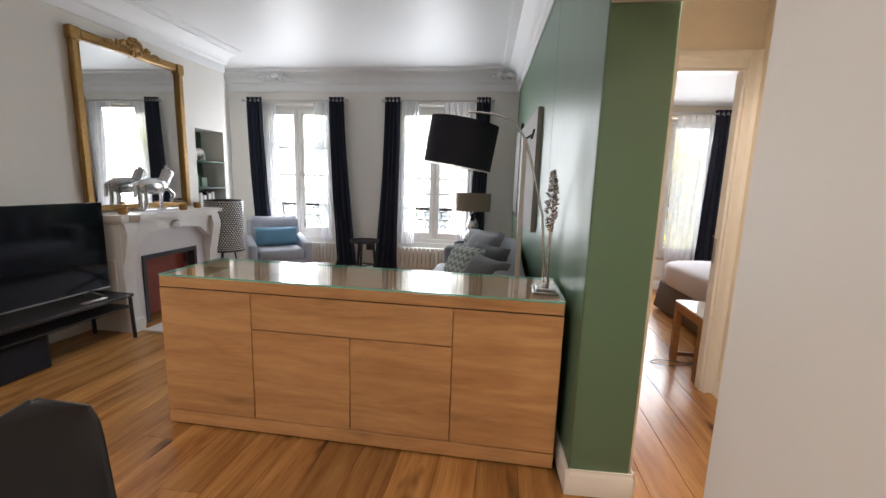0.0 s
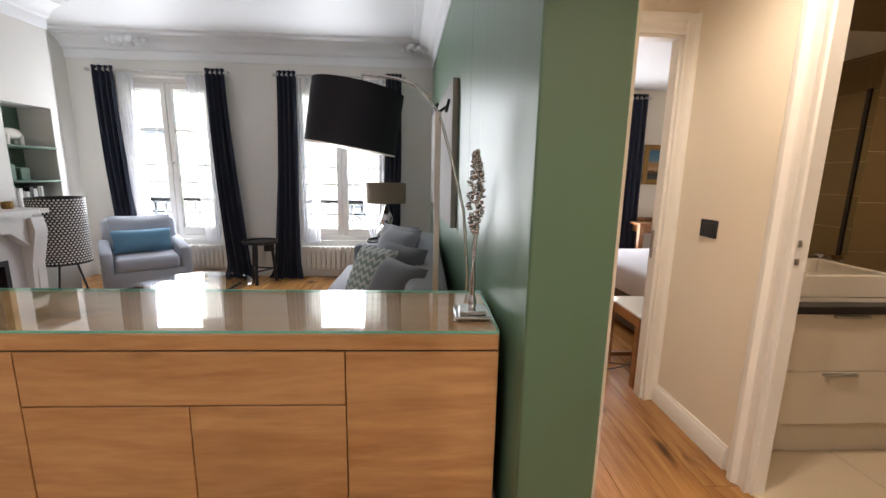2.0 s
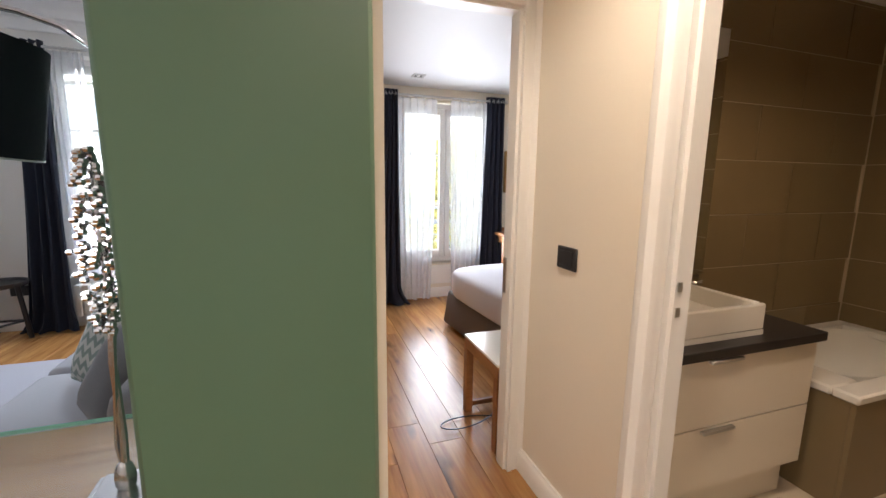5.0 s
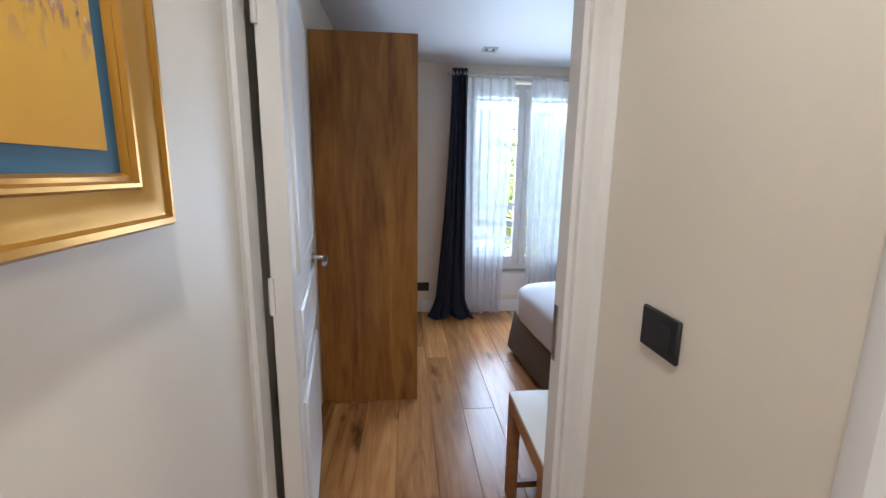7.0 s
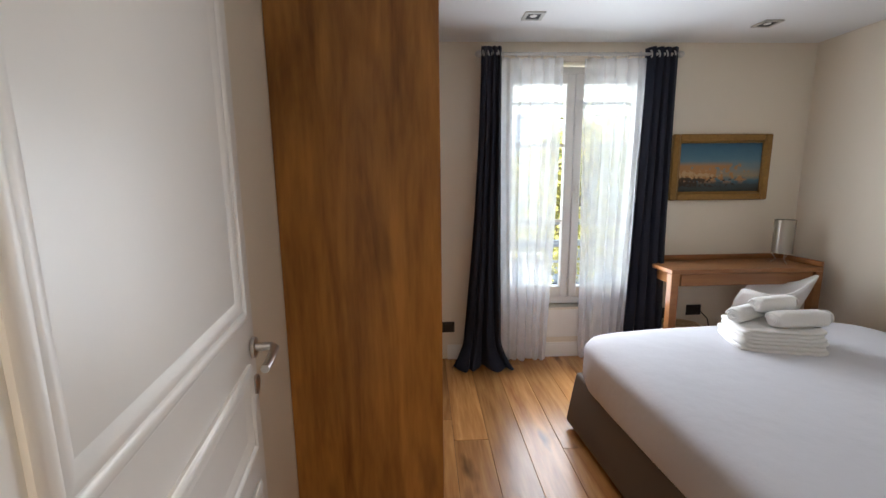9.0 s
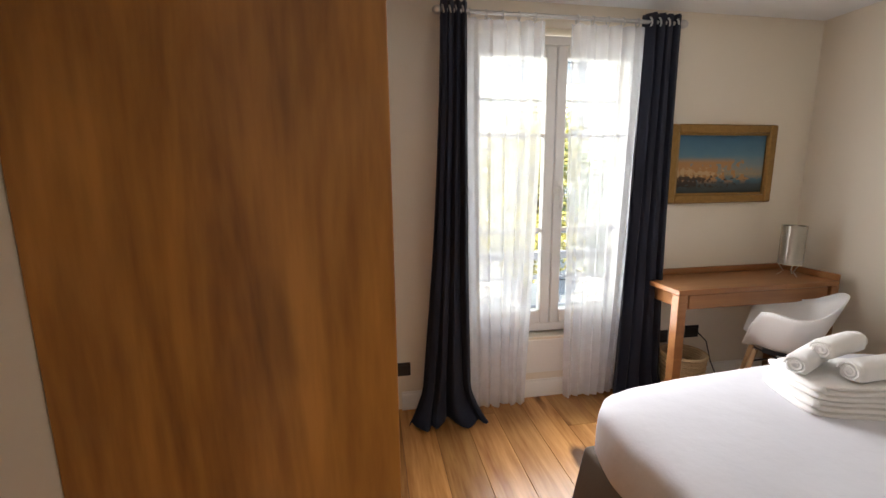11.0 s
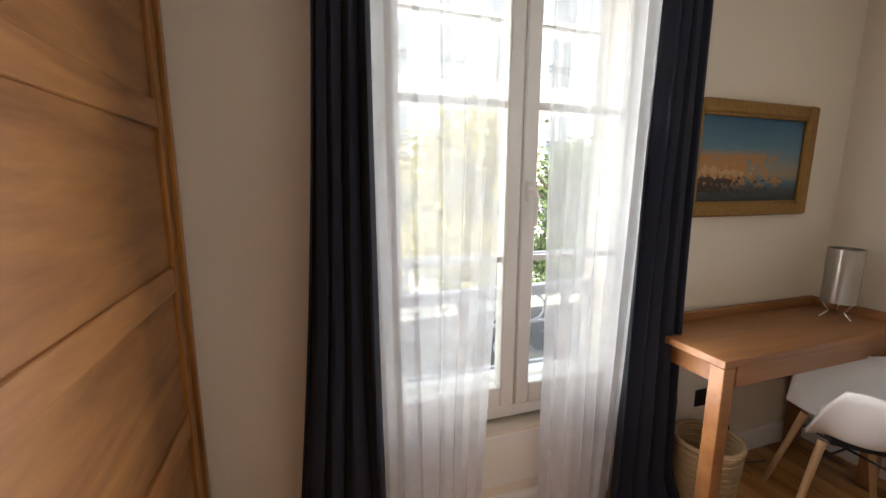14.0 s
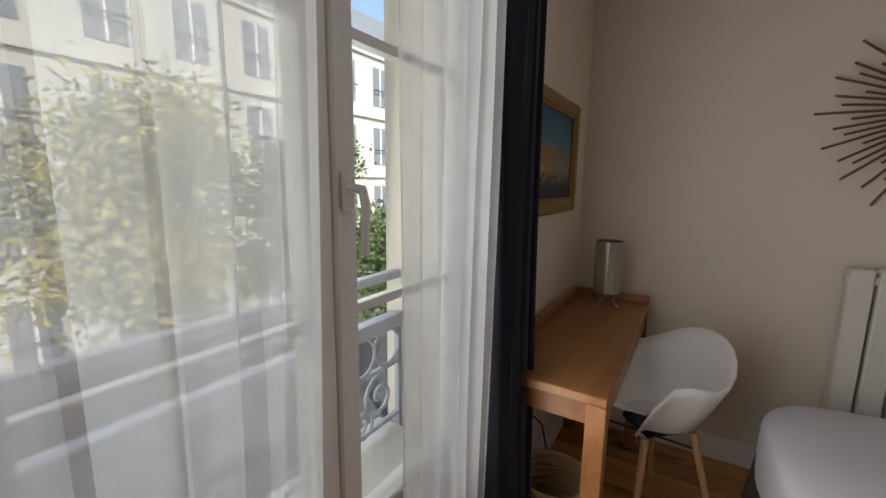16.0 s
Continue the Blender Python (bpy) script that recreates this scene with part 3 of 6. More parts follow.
raised_panel(0.095, DW - 0.07, 1.085, 1.94)
raised_panel(0.095, DW - 0.07, 0.755, 0.975)
raised_panel(0.095, DW - 0.07, 0.13, 0.675)
for side in (-1, 1):
    bm = bmesh.new()
    y = -0.002 if side < 0 else 0.058
    rod(bm, (DW - 0.03, y, 1.0), (DW - 0.03, y + side * 0.008, 1.0), 0.025, seg=20)
    tube(bm, [(DW - 0.03, y, 1.0), (DW - 0.03, y + side * 0.045, 1.0), (DW - 0.045, y + side * 0.055, 1.0), (DW - 0.11, y + side * 0.056, 0.996), (DW - 0.145, y + side * 0.052, 0.992)], 0.010, 10)
    part("handle", bm, STEEL, door, "brushed steel lever handle")
    part("keyhole_plate", rod(bmesh.new(), (DW - 0.03, y, 0.905), (DW - 0.03, y + side * 0.006, 0.905), 0.024, seg=20), STEEL, door)
for z in (0.28, 1.0, 1.72):
    part("hinge", rod(bmesh.new(), (-0.006, 0.054, z), (-0.006, 0.054, z + 0.1), 0.008), TRIM, door)

# ---- windows ----
def window(name, x, z0, z1, width, label, handle=True):
    """A pair of glazed casements in the thickness of the wall."""
    ob = thing(name, (x, FY, 0), label, "window")
    ob["kind"] = "structure"
    y = 0.06
    h = width / 2
    bm = bmesh.new()
    for a, b, c, d in ((-h, -h + 0.05, z0, z1), (h - 0.05, h, z0, z1), (-h + 0.05, h - 0.05, z1 - 0.05, z1), (-h + 0.05, h - 0.05, z0, z0 + 0.05)):
        box(bm, a, b, y, y + 0.07, c, d, bevel=0.003)
    part("window_frame", bm, TRIM, ob)
    part("window_sill", bx(-h, h, y + 0.07, WALL_T + 0.03, z0 - 0.03, z0 + 0.02, bevel=0.004), STONE, ob)
    for s in (-1, 1):
        a, b = (-h + 0.052, -0.003) if s < 0 else (0.003, h - 0.052)
        lo, hi = z0 + 0.055, z1 - 0.055
        sash = bmesh.new()
        for c0, c1, d0, d1 in ((a, a + 0.062, lo, hi), (b - 0.062, b, lo, hi), (a + 0.062, b - 0.062, lo, lo + 0.085), (a + 0.062, b - 0.062, hi - 0.065, hi)):
            box(sash, c0, c1, y - 0.012, y + 0.05, d0, d1, bevel=0.006)
        sash = part("sash", sash, TRIM, ob, "white casement sash")
        for f in (0.36, 0.70):
            zc = lo + (hi - lo) * f
            part("glazing_bar", bx(a + 0.062, b - 0.062, y + 0.012, y + 0.034, zc - 0.011, zc + 0.011), TRIM, sash)
        part("glazing_seal", bx(a + 0.058, b - 0.058, y + 0.006, y + 0.010, lo + 0.080, lo + 0.084), BLACK_PLASTIC, sash)
        pane = part("pane", bx(a + 0.058, b - 0.058, y + 0.02, y + 0.026, lo + 0.082, hi - 0.062), GLASS, sash)
        pane.visible_shadow = False
    if handle:
        zc = z0 + 0.92
        bm = bx(0.016, 0.046, y - 0.022, y - 0.012, zc - 0.035, zc + 0.045, bevel=0.006)
        tube(bm, [(0.031, y - 0.02, zc + 0.012), (0.031, y - 0.058, zc + 0.008), (0.031, y - 0.066, zc - 0.02), (0.031, y - 0.06, zc - 0.12)], 0.010, 10)
        part("window_handle", bm, TRIM, ob, "white lever handle")
    return ob


window("window_1", W1, 0.46, 2.36, 1.14, "white double casement window")
window("window_2", W2, 0.46, 2.36, 1.14, "white double casement window")
wb = window("window_3", WB, 0.42, 2.22, 1.16, "white double casement window over a panelled apron")
part("apron_panel", bx(-0.5, 0.5, -0.004, 0.012, 0.16, 0.385, bevel=0.004), TRIM, wb)


def ring(bm, x, y, z, r, t):
    pts = [(x + r * math.cos(i * math.tau / 14), y, z + r * math.sin(i * math.tau / 14)) for i in range(15)]
    tube(bm, pts, t, 6)


def scroll(bm, x, y, z, r, t, turn, flip):
    pts = []
    for i in range(22):
        a = turn + flip * i * 0.42
        q = r * (1 - i / 26)
        pts.append((x + q * math.cos(a), y, z + q * math.sin(a)))
    tube(bm, pts, t, 6)


def railing(x, y, z0, z1, width, mat, label, wide_top=0.016):
    ob = thing("balcony_railing", (x, y, z0), label, "railing", "window railings")
    h, H = width / 2, z1 - z0
    part("top_rail", bx(-h, h, -0.025, 0.025, H - 0.02, H + wide_top, bevel=0.004), mat, ob)
    part("middle_rail", bx(-h, h, -0.008, 0.008, H * 0.60, H * 0.60 + 0.014), mat, ob)
    part("bottom_rail", bx(-h, h, -0.008, 0.008, 0.04, 0.056), mat, ob)
    n = max(4, round(width / 0.13))
    for i in range(n):
        cx = -h + width * (i + 0.5) / n
        bm = bmesh.new()
        ring(bm, cx, 0, H * 0.79, H * 0.16, 0.006)
        part("rail_ring", bm, mat, ob)
    for i in range(n // 2):
        cx = -h + width * (i + 0.5) / (n // 2)
        bm = bmesh.new()
        s = 1 if i % 2 else -1
        scroll(bm, cx + s * 0.04, 0, H * 0.38, H * 0.2, 0.007, 1.57, s)
        scroll(bm, cx - s * 0.05, 0, H * 0.22, H * 0.14, 0.006, -1.57, s)
        part("rail_scroll", bm, mat, ob)
    for sx in (-h, h):
        part("end_post", bx(sx - 0.009, sx + 0.009, -0.009, 0.009, 0.0, H), mat, ob)
    return ob


railing(W1, FY + 0.36, 0.48, 0.93, 1.14, IRON, "black cast iron window railing with rings and scrolls")
railing(W2, FY + 0.36, 0.48, 0.93, 1.14, IRON, "black cast iron window railing with rings and scrolls")
railing(WB, FY + 0.36, 0.44, 0.86, 1.18, PALE_IRON, "grey cast iron window railing with scrolls", 0.03)
upper = thing("guard_bar", (WB, FY + 0.36, 1.02), "pale painted upper guard bar across the window", "railing")
part("bar", bx(-0.59, 0.59, -0.018, 0.018, 0, 0.03, bevel=0.004), PALE_IRON, upper)


# ---- curtains ----
def drape(x0, x1, b0, b1, y, z0, z1, folds, depth, pool=0.0, seed=0, ny=46, top_gather=1.0, lean=0.0):
    """A hanging cloth with folds: from x0..x1 at the top to b0..b1 at the bottom."""
    bm = bmesh.new()
    nx = folds * 10
    rows = []
    for j in range(ny + 1):
        v = j / ny
        z = z1 + (z0 - z1) * v
        row = []
        for i in range(nx + 1):
            u = i / nx
            s = v * v * (3 - 2 * v)
            s = v ** 1.6
            xa, xb = x0 + (b0 - x0) * s, x1 + (b1 - x1) * s
            ph = u * folds * math.tau + 2.3 * noise.noise((u * 3 + seed, v * 1.7, seed)) * (0.3 + v)
            amp = depth * (0.75 + 0.5 * noise.noise((u * 4 + seed, v * 2.2, 3.3)))
            yy = y + amp * (math.sin(ph) + 0.35 * math.sin(ph * 1.73 + 4 * u + seed)) - lean * v * v
            xx = xa + (xb - xa) * u + 0.25 * amp * math.cos(ph * 1.0)
            zz = z
            if pool and v > 0.93:
                k = (v - 0.93) / 0.07
                yy -= pool * k * k * (0.7 + 0.5 * noise.noise((u * 6, seed, 1)))
                xx += (u - 0.5) * pool * k * 1.1
                zz = z0 + (z - z0) * (1 - k * 0.6) + 0.008
            if j == ny and not pool:
                zz += 0.02 * noise.noise((u * 7, seed, 9))
            row.append(bm.verts.new((xx, yy, zz)))
        rows.append(row)
    for lo, hi in zip(rows, rows[1:]):
        for i in range(nx):
            bm.faces.new((lo[i], hi[i], hi[i + 1], lo[i + 1]))
    return bm


def thick(ob, t):
    s = ob.modifiers.new("thickness", "SOLIDIFY")
    s.thickness = t
    return ob


def curtain_set(x, yr, zr, rod0, rod1, darks, sheers, z_low, tag):
    pole = thing("curtain_rod", (0, yr, zr), "slim steel curtain rod with end knobs", "curtain rod", "curtain rods")
    part("pole", rod(bmesh.new(), (rod0, 0, 0), (rod1, 0, 0), 0.011, seg=12), STEEL, pole)
    for e in (rod0, rod1):
        part("finial", blob(bmesh.new(), e, 0, 0, 0.028, 0.022, 0.022, 2, 12, 8), STEEL, pole)
    for e in (rod0 + 0.08, rod1 - 0.08):
        part("bracket", rod(bmesh.new(), (e, 0.006, 0), (e, FY - yr, 0), 0.008), STEEL, pole)
    for k, (x0, x1, b0, b1, pool) in enumerate(darks):
        c = thing("curtain", ((x0 + x1) / 2, yr, 0), "heavy navy velvet curtain pooling on the floor", "curtain", tag + " dark curtains")
        cx = (x0 + x1) / 2
        thick(part("cloth", drape(x0 - cx, x1 - cx, b0 - cx, b1 - cx, 0, 0.008, zr + 0.045, 4, 0.034, pool, seed=k + rod0 * 3, lean=0.02), NAVY, c), 0.004)
        for i in range(4):
            e = x0 + (x1 - x0) * (i + 0.5) / 4 - cx
            bm = bmesh.new()
            pts = [(e + 0.004 * math.sin(q), 0.024 * math.cos(q * math.tau / 12), zr + 0.024 * math.sin(q * math.tau / 12)) for q in range(13)]
            part("eyelet", tube(bm, pts, 0.005, 6), STEEL, c, "steel eyelet")
    for k, (x0, x1, b0, b1, zb) in enumerate(sheers):
        cx = (x0 + x1) / 2
        c = thing("sheer_curtain", (cx, yr + 0.02, 0), "translucent white voile curtain hanging in folds", "curtain", tag + " sheer curtains")
        part("cloth", drape(x0 - cx, x1 - cx, b0 - cx, b1 - cx, 0, zb, zr - 0.022, 6, 0.018, 0, seed=7 + k + rod0, lean=0.0), SHEER, c)
        for i in range(5):
            e = x0 + (x1 - x0) * (i + 0.3) / 5 - cx
            pts = [(e, -0.02 + 0.02 * math.cos(q * math.tau / 10), zr - 0.008 + 0.022 * math.sin(q * math.tau / 10)) for q in range(11)]
            part("curtain_ring", tube(bmesh.new(), pts, 0.0035, 6), STEEL, c)


curtain_set(W1, 6.14, 2.40, -3.26, -1.72,
            [(-3.22, -2.98, -3.08, -2.86, 0.06), (-1.97, -1.76, -1.86, -1.56, 0.08)],
            [(-2.97, -2.78, -2.93, -2.70, 0.45), (-2.20, -1.98, -2.12, -1.94, 0.45)], 0, "living room")
curtain_set(W2, 6.14, 2.40, -1.19, 0.29,
            [(-1.17, -0.96, -1.32, -0.98, 0.08), (0.08, 0.26, 0.02, 0.24, 0.06)],
            [(-0.95, -0.70, -0.93, -0.74, 0.45), (-0.36, 0.06, -0.10, 0.02, 0.45)], 0, "living room")
curtain_set(WB, 6.13, 2.255, 1.83, 3.24,
            [(1.84, 1.98, 1.70, 2.00, 0.14), (3.00, 3.22, 2.92, 3.24, 0.07)],
            [(1.97, 2.42, 2.00, 2.36, 0.02), (2.57, 3.02, 2.62, 2.94, 0.03)], 0, "bedroom")

# ---- outside ----
structure("ground", bx(-400, 400, FY + 0.6, 900, -4.6, -4.5), ASPHALT, "street ground far below the windows", smooth=False)


def facade_house(x0, x1, y, label, storeys=5, bays=8):
    ob = thing("house", (x0, y, -4.5), label, "building")
    w, sh = x1 - x0, 3.1
    part("wall", bx(0, w, 0, 8, 0, storeys * sh), STONE, ob, smooth=False)
    bm = bmesh.new()
    prof = [(-0.1, 0), (1.4, 2.6), (6.6, 2.6), (8.1, 0)]
    sweep_x(bm, [(y_, storeys * sh + z_) for y_, z_ in prof], 0, w)
    part("roof", bm, ZINC, ob, "grey zinc mansard roof")
    for s in range(storeys):
        part("string_course", bx(0, w, -0.12, -0.001, s * sh + sh - 0.14, s * sh + sh), STONE, ob)
        for b in range(bays):
            cx = w * (b + 0.5) / bays
            z = s * sh + 0.55
            win = part("window", bx(cx - 0.55, cx + 0.55, -0.03, -0.002, z, z + 1.95), ZINC, ob)
            part("frame", bx(cx - 0.04, cx + 0.04, -0.055, -0.032, z, z + 1.95), TRIM, win)
            part("window_rail", bx(cx - 0.6, cx + 0.6, -0.2, -0.16, z + 0.75, z + 0.8), IRON, win)
    return ob


facade_house(-32, 1.5, 20, "pale stone apartment house across the street", 6, 12)
facade_house(4.0, 26, 21, "pale stone house behind the garden trees", 4, 9)


def tree(x, y, trunk_h, crown, mat, label, seed, leaves=3800, leaf=0.11):
    ob = thing("tree", (x, y, -4.5), label, "tree", "garden trees")
    rng = np.random.RandomState(seed)
    bm = tube(bmesh.new(), [(0, 0, 0), (0.05, 0.02, trunk_h * 0.5), (0.0, 0.1, trunk_h)], 0.11, 8)
    limbs = []
    for i in range(7):
        a = i * 0.9 + seed
        tip = (crown[0] * 0.6 * math.cos(a), crown[1] * 0.6 * math.sin(a), trunk_h + crown[2] * (0.1 + 0.12 * i))
        tube(bm, [(0, 0.05, trunk_h * (0.6 + 0.05 * i)), (tip[0] * 0.4, tip[1] * 0.4, trunk_h + 0.2 * i), tip], 0.04, 6)
        limbs.append(tip)
    part("trunk", bm, BARK, ob)
    clumps = [np.array([rng.normal(0, 0.42) * crown[0], rng.normal(0, 0.42) * crown[1], trunk_h + crown[2] * rng.uniform(-0.35, 0.9)]) for _ in range(46)]
    pick = rng.randint(0, len(clumps), leaves)
    c = np.array(clumps)[pick] + rng.normal(0, 0.26, (leaves, 3))
    u = rng.normal(size=(leaves, 3))
    u /= np.linalg.norm(u, axis=1)[:, None]
    w = np.cross(u, rng.normal(size=(leaves, 3)))
    w /= np.linalg.norm(w, axis=1)[:, None]
    s = (leaf * rng.uniform(0.6, 1.3, leaves))[:, None]
    quad = np.stack([c - u * s, c + w * s * 0.5, c + u * s, c - w * s * 0.5], 1).reshape(-1, 3)
    me = bpy.data.meshes.new("crown")
    me.from_pydata(quad.tolist(), [], [(4 * i, 4 * i + 1, 4 * i + 2, 4 * i + 3) for i in range(leaves)])
    me.materials.append(mat)
    cr = new("crown", me)
    cr.parent = ob
    return ob


# yellowish crowns have their sunlit look in the colour, green ones don't
tree(4.6, 12.0, 4.9, (1.1, 1.0, 2.2), LEAF_SUN_TINT, "tree with leaves coloured yellowish as if sunlit", 3, 9000, 0.06)
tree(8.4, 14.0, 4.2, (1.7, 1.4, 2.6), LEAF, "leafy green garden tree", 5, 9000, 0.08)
tree(2.9, 14.5, 4.6, (1.0, 0.9, 2.4), LEAF_SUN_TINT, "tree with leaves coloured yellowish as if sunlit", 8, 7000, 0.07)
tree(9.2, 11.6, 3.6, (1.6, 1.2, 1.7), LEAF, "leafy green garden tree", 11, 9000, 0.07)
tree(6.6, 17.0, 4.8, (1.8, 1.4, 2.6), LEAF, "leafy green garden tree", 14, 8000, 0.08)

# ---- living room ----
# sideboard: a body, a lid, plinth, doors and a drawer
sb = thing("sideboard", (-1.21, 2.32, 0), "long pale oak sideboard with flush doors and drawer", "sideboard")
SL, SD = 2.0, 0.46
part("plinth", bx(0.02, SL - 0.02, 0.03, SD - 0.02, 0.012, 0.085, bevel=0.003), OAK, sb)
part("body", bx(0, SL, 0.022, SD, 0.085, 0.752), OAK, sb)
part("lid", bx(0, SL, 0, SD, 0.757, 0.812, bevel=0.004), OAK, sb)
# near-black strip: the shade under the lid is put into its colour
part("shadow_gap", bx(0.004, SL - 0.004, 0.008, SD - 0.01, 0.7521, 0.7569), GAP_SHADE, sb)
for a, b, c, d, nm in ((0.0, 0.497, 0.09, 0.7515, "door"), (0.501, 1.009, 0.09, 0.566, "door"), (1.013, 1.507, 0.09, 0.566, "door"), (1.511, SL, 0.09, 0.7515, "door"), (0.501, 1.507, 0.571, 0.7515, "drawer")):
    part(nm, bx(a, b, 0.0, 0.021, c, d, bevel=0.002), OAK, sb)
part("base_rail", bx(0.0, SL, 0.002, 0.03, 0.012, 0.084, bevel=0.002), OAK, sb)
plate = thing("glass_sheet", (-1.21, 2.32, 0.8145), "clear glass sheet lying on the sideboard", "glass sheet")
sheet = part("pane", bx(0.003, SL - 0.003, 0.003, SD - 0.003, 0, 0.008), GLASS, plate)
sheet.visible_shadow = False
part("edge", box(bx(0, SL, 0, 0.003, 0, 0.008), SL - 0.003, SL, 0.003, SD - 0.003, 0, 0.008), GREEN_GLASS, plate, "green cut glass edge")
part("edge", box(bx(0, SL, SD - 0.003, SD, 0, 0.008), 0, 0.003, 0.003, SD - 0.003, 0, 0.008), GREEN_GLASS, plate, "green cut glass edge")

# sofa
sofa = thing("sofa", (0.0, 0.0, 0), "grey upholstered sofa along the green wall", "sofa")
part("base", bx(-0.16, 0.66, 3.05, 5.15, 0.10, 0.30, bevel=0.02), GREY_CLOTH, sofa)
part("seat_cushion", box(bmesh.new(), -0.20, 0.46, 3.10, 4.05, 0.30, 0.44, bevel=0.045), PALE_CLOTH, sofa)
part("seat_cushion", box(bmesh.new(), -0.20, 0.46, 4.07, 5.0, 0.30, 0.44, bevel=0.045), PALE_CLOTH, sofa)
part("backrest", box(bmesh.new(), 0.44, 0.68, 3.05, 5.15, 0.10, 0.74, bevel=0.06), GREY_CLOTH, sofa)
part("armrest", box(bmesh.new(), -0.14, 0.62, 5.02, 5.2, 0.10, 0.62, bevel=0.05), GREY_CLOTH, sofa)
for x, y in ((-0.08, 3.05), (-0.08, 5.1), (0.6, 3.05), (0.6, 5.1)):
    part("leg", bx(x - 0.025, x + 0.025, y - 0.025, y + 0.025, 0, 0.10), BLACK, sofa)

def spot_fixture(x, y, z, mat_ring, lit, label, square=False):
    ob = thing("ceiling_spot", (x, y, z), label, "ceiling light", "ceiling spots")
    if square:
        bm = bmesh.new()
        for a, b, c, d in ((-0.06, 0.06, -0.06, -0.04), (-0.06, 0.06, 0.04, 0.06), (-0.06, -0.04, -0.04, 0.04), (0.04, 0.06, -0.04, 0.04)):
            box(bm, a, b, c, d, -0.008, 0.0)
        part("trim_frame", bm, mat_ring, ob)
        part("reflector", bx(-0.04, 0.04, -0.04, 0.04, -0.003, 0.0), BLACK, ob)
        part("bulb", lathe(bmesh.new(), [(0.02, -0.006), (0.022, -0.003)], seg=16), WHITE_PLASTIC, ob)
    else:
        part("trim_ring", lathe(bmesh.new(), [(0.03, -0.006), (0.045, -0.006), (0.045, 0.0)], seg=20), mat_ring, ob)
        part("bulb", lathe(bmesh.new(), [(0.028, -0.004), (0.028, -0.002)], seg=16), lit, ob)
    return ob


GLOW, gn, gk, gp = material("lit_bulb")
gp.inputs["Emission Color"].default_value, gp.inputs["Emission Strength"].default_value = (1, 0.8, 0.55, 1), 4.0
for where, sx, sy, sz, power in SPOTS:
    spot_fixture(sx, sy, sz - 0.001, STEEL, GLOW, "assumed lit round recessed ceiling spot")
spot_fixture(2.11, 5.78, BZ - 0.001, STEEL, None, "square dark recessed ceiling spot", True)
spot_fixture(3.64, 5.88, BZ - 0.001, STEEL, None, "square dark recessed ceiling spot", True)

# cushions on the sofa
CHEV, cn, ck, cp = material("chevron_cloth")
tcx = cn.new("ShaderNodeTexCoord")
sepx = cn.new("ShaderNodeSeparateXYZ")
ck.new(tcx.outputs["Generated"], sepx.inputs[0])
zig = cn.new("ShaderNodeMath")
zig.operation, zig.inputs[1].default_value = "PINGPONG", 0.08
ck.new(sepx.outputs[0], zig.inputs[0])
zadd = cn.new("ShaderNodeMath")
zadd.operation = "ADD"
ck.new(zig.outputs[0], zadd.inputs[0])
ck.new(sepx.outputs[2], zadd.inputs[1])
zm = cn.new("ShaderNodeMath")
zm.operation, zm.inputs[1].default_value = "PINGPONG", 0.07
ck.new(zadd.outputs[0], zm.inputs[0])
zg = cn.new("ShaderNodeMath")
zg.operation, zg.inputs[1].default_value = "GREATER_THAN", 0.035
ck.new(zm.outputs[0], zg.inputs[0])
zx = cn.new("ShaderNodeMix")
zx.data_type = "RGBA"
zx.inputs[6].default_value, zx.inputs[7].default_value = (0.42, 0.45, 0.44, 1), (0.17, 0.23, 0.22, 1)
ck.new(zg.outputs[0], zx.inputs[0])
ck.new(zx.outputs[2], cp.inputs["Base Color"])
cp.inputs["Roughness"].default_value = 0.9


def cushion(x, y, z, w, h, d, mat, label, rz, lean):
    ob = thing("cushion", (x, y, z), label, "cushion", "sofa cushions", rz=rz)
    part("cover", pillow(bmesh.new(), 0, 0, h / 2, w, h, d, Matrix.Rotation(radians(lean), 4, "X")), mat, ob)
    return ob


cushion(0.36, 3.46, 0.43, 0.48, 0.38, 0.17, DARK_CLOTH, "charcoal square cushion leaning on the sofa back", -56, -30)
cushion(0.36, 3.80, 0.43, 0.48, 0.42, 0.16, DARK_CLOTH, "charcoal square cushion leaning on the sofa back", -52, -24)
cushion(0.18, 3.84, 0.43, 0.40, 0.40, 0.14, CHEV, "grey green chevron patterned cushion", -46, -26)
cushion(0.30, 4.30, 0.43, 0.50, 0.46, 0.17, GREY_CLOTH, "grey square cushion leaning on the sofa back", -55, -25)
cushion(0.32, 4.60, 0.43, 0.48, 0.44, 0.16, GREY_CLOTH, "grey square cushion leaning on the sofa back", -52, -22)
cushion(0.28, 4.84, 0.43, 0.46, 0.42, 0.15, GREY_CLOTH, "grey square cushion leaning on the armrest", -40, -22)

# rug and glass coffee table
rug = thing("rug", (-0.95, 4.45, 0.001), "pale grey woven rug under the coffee table", "rug")
part("woven_mat", bx(-0.95, 0.85, -0.95, 0.93, 0, 0.012, bevel=0.004), RUG, rug)
ct = thing("coffee_table", (-1.30, 4.32, 0.013), "round glass coffee table on dark crossed legs", "table")
part("tabletop", lathe(bmesh.new(), [(0.0, 0.388), (0.44, 0.388), (0.445, 0.393), (0.44, 0.4), (0.0, 0.4)], seg=40), GLASS, ct)
for a in (0.4, 2.5, 4.6):
    part("leg", rod(bmesh.new(), (0.36 * math.cos(a), 0.36 * math.sin(a), 0.386), (-0.30 * math.cos(a), -0.30 * math.sin(a), 0.0), 0.012), BLACK, ct)

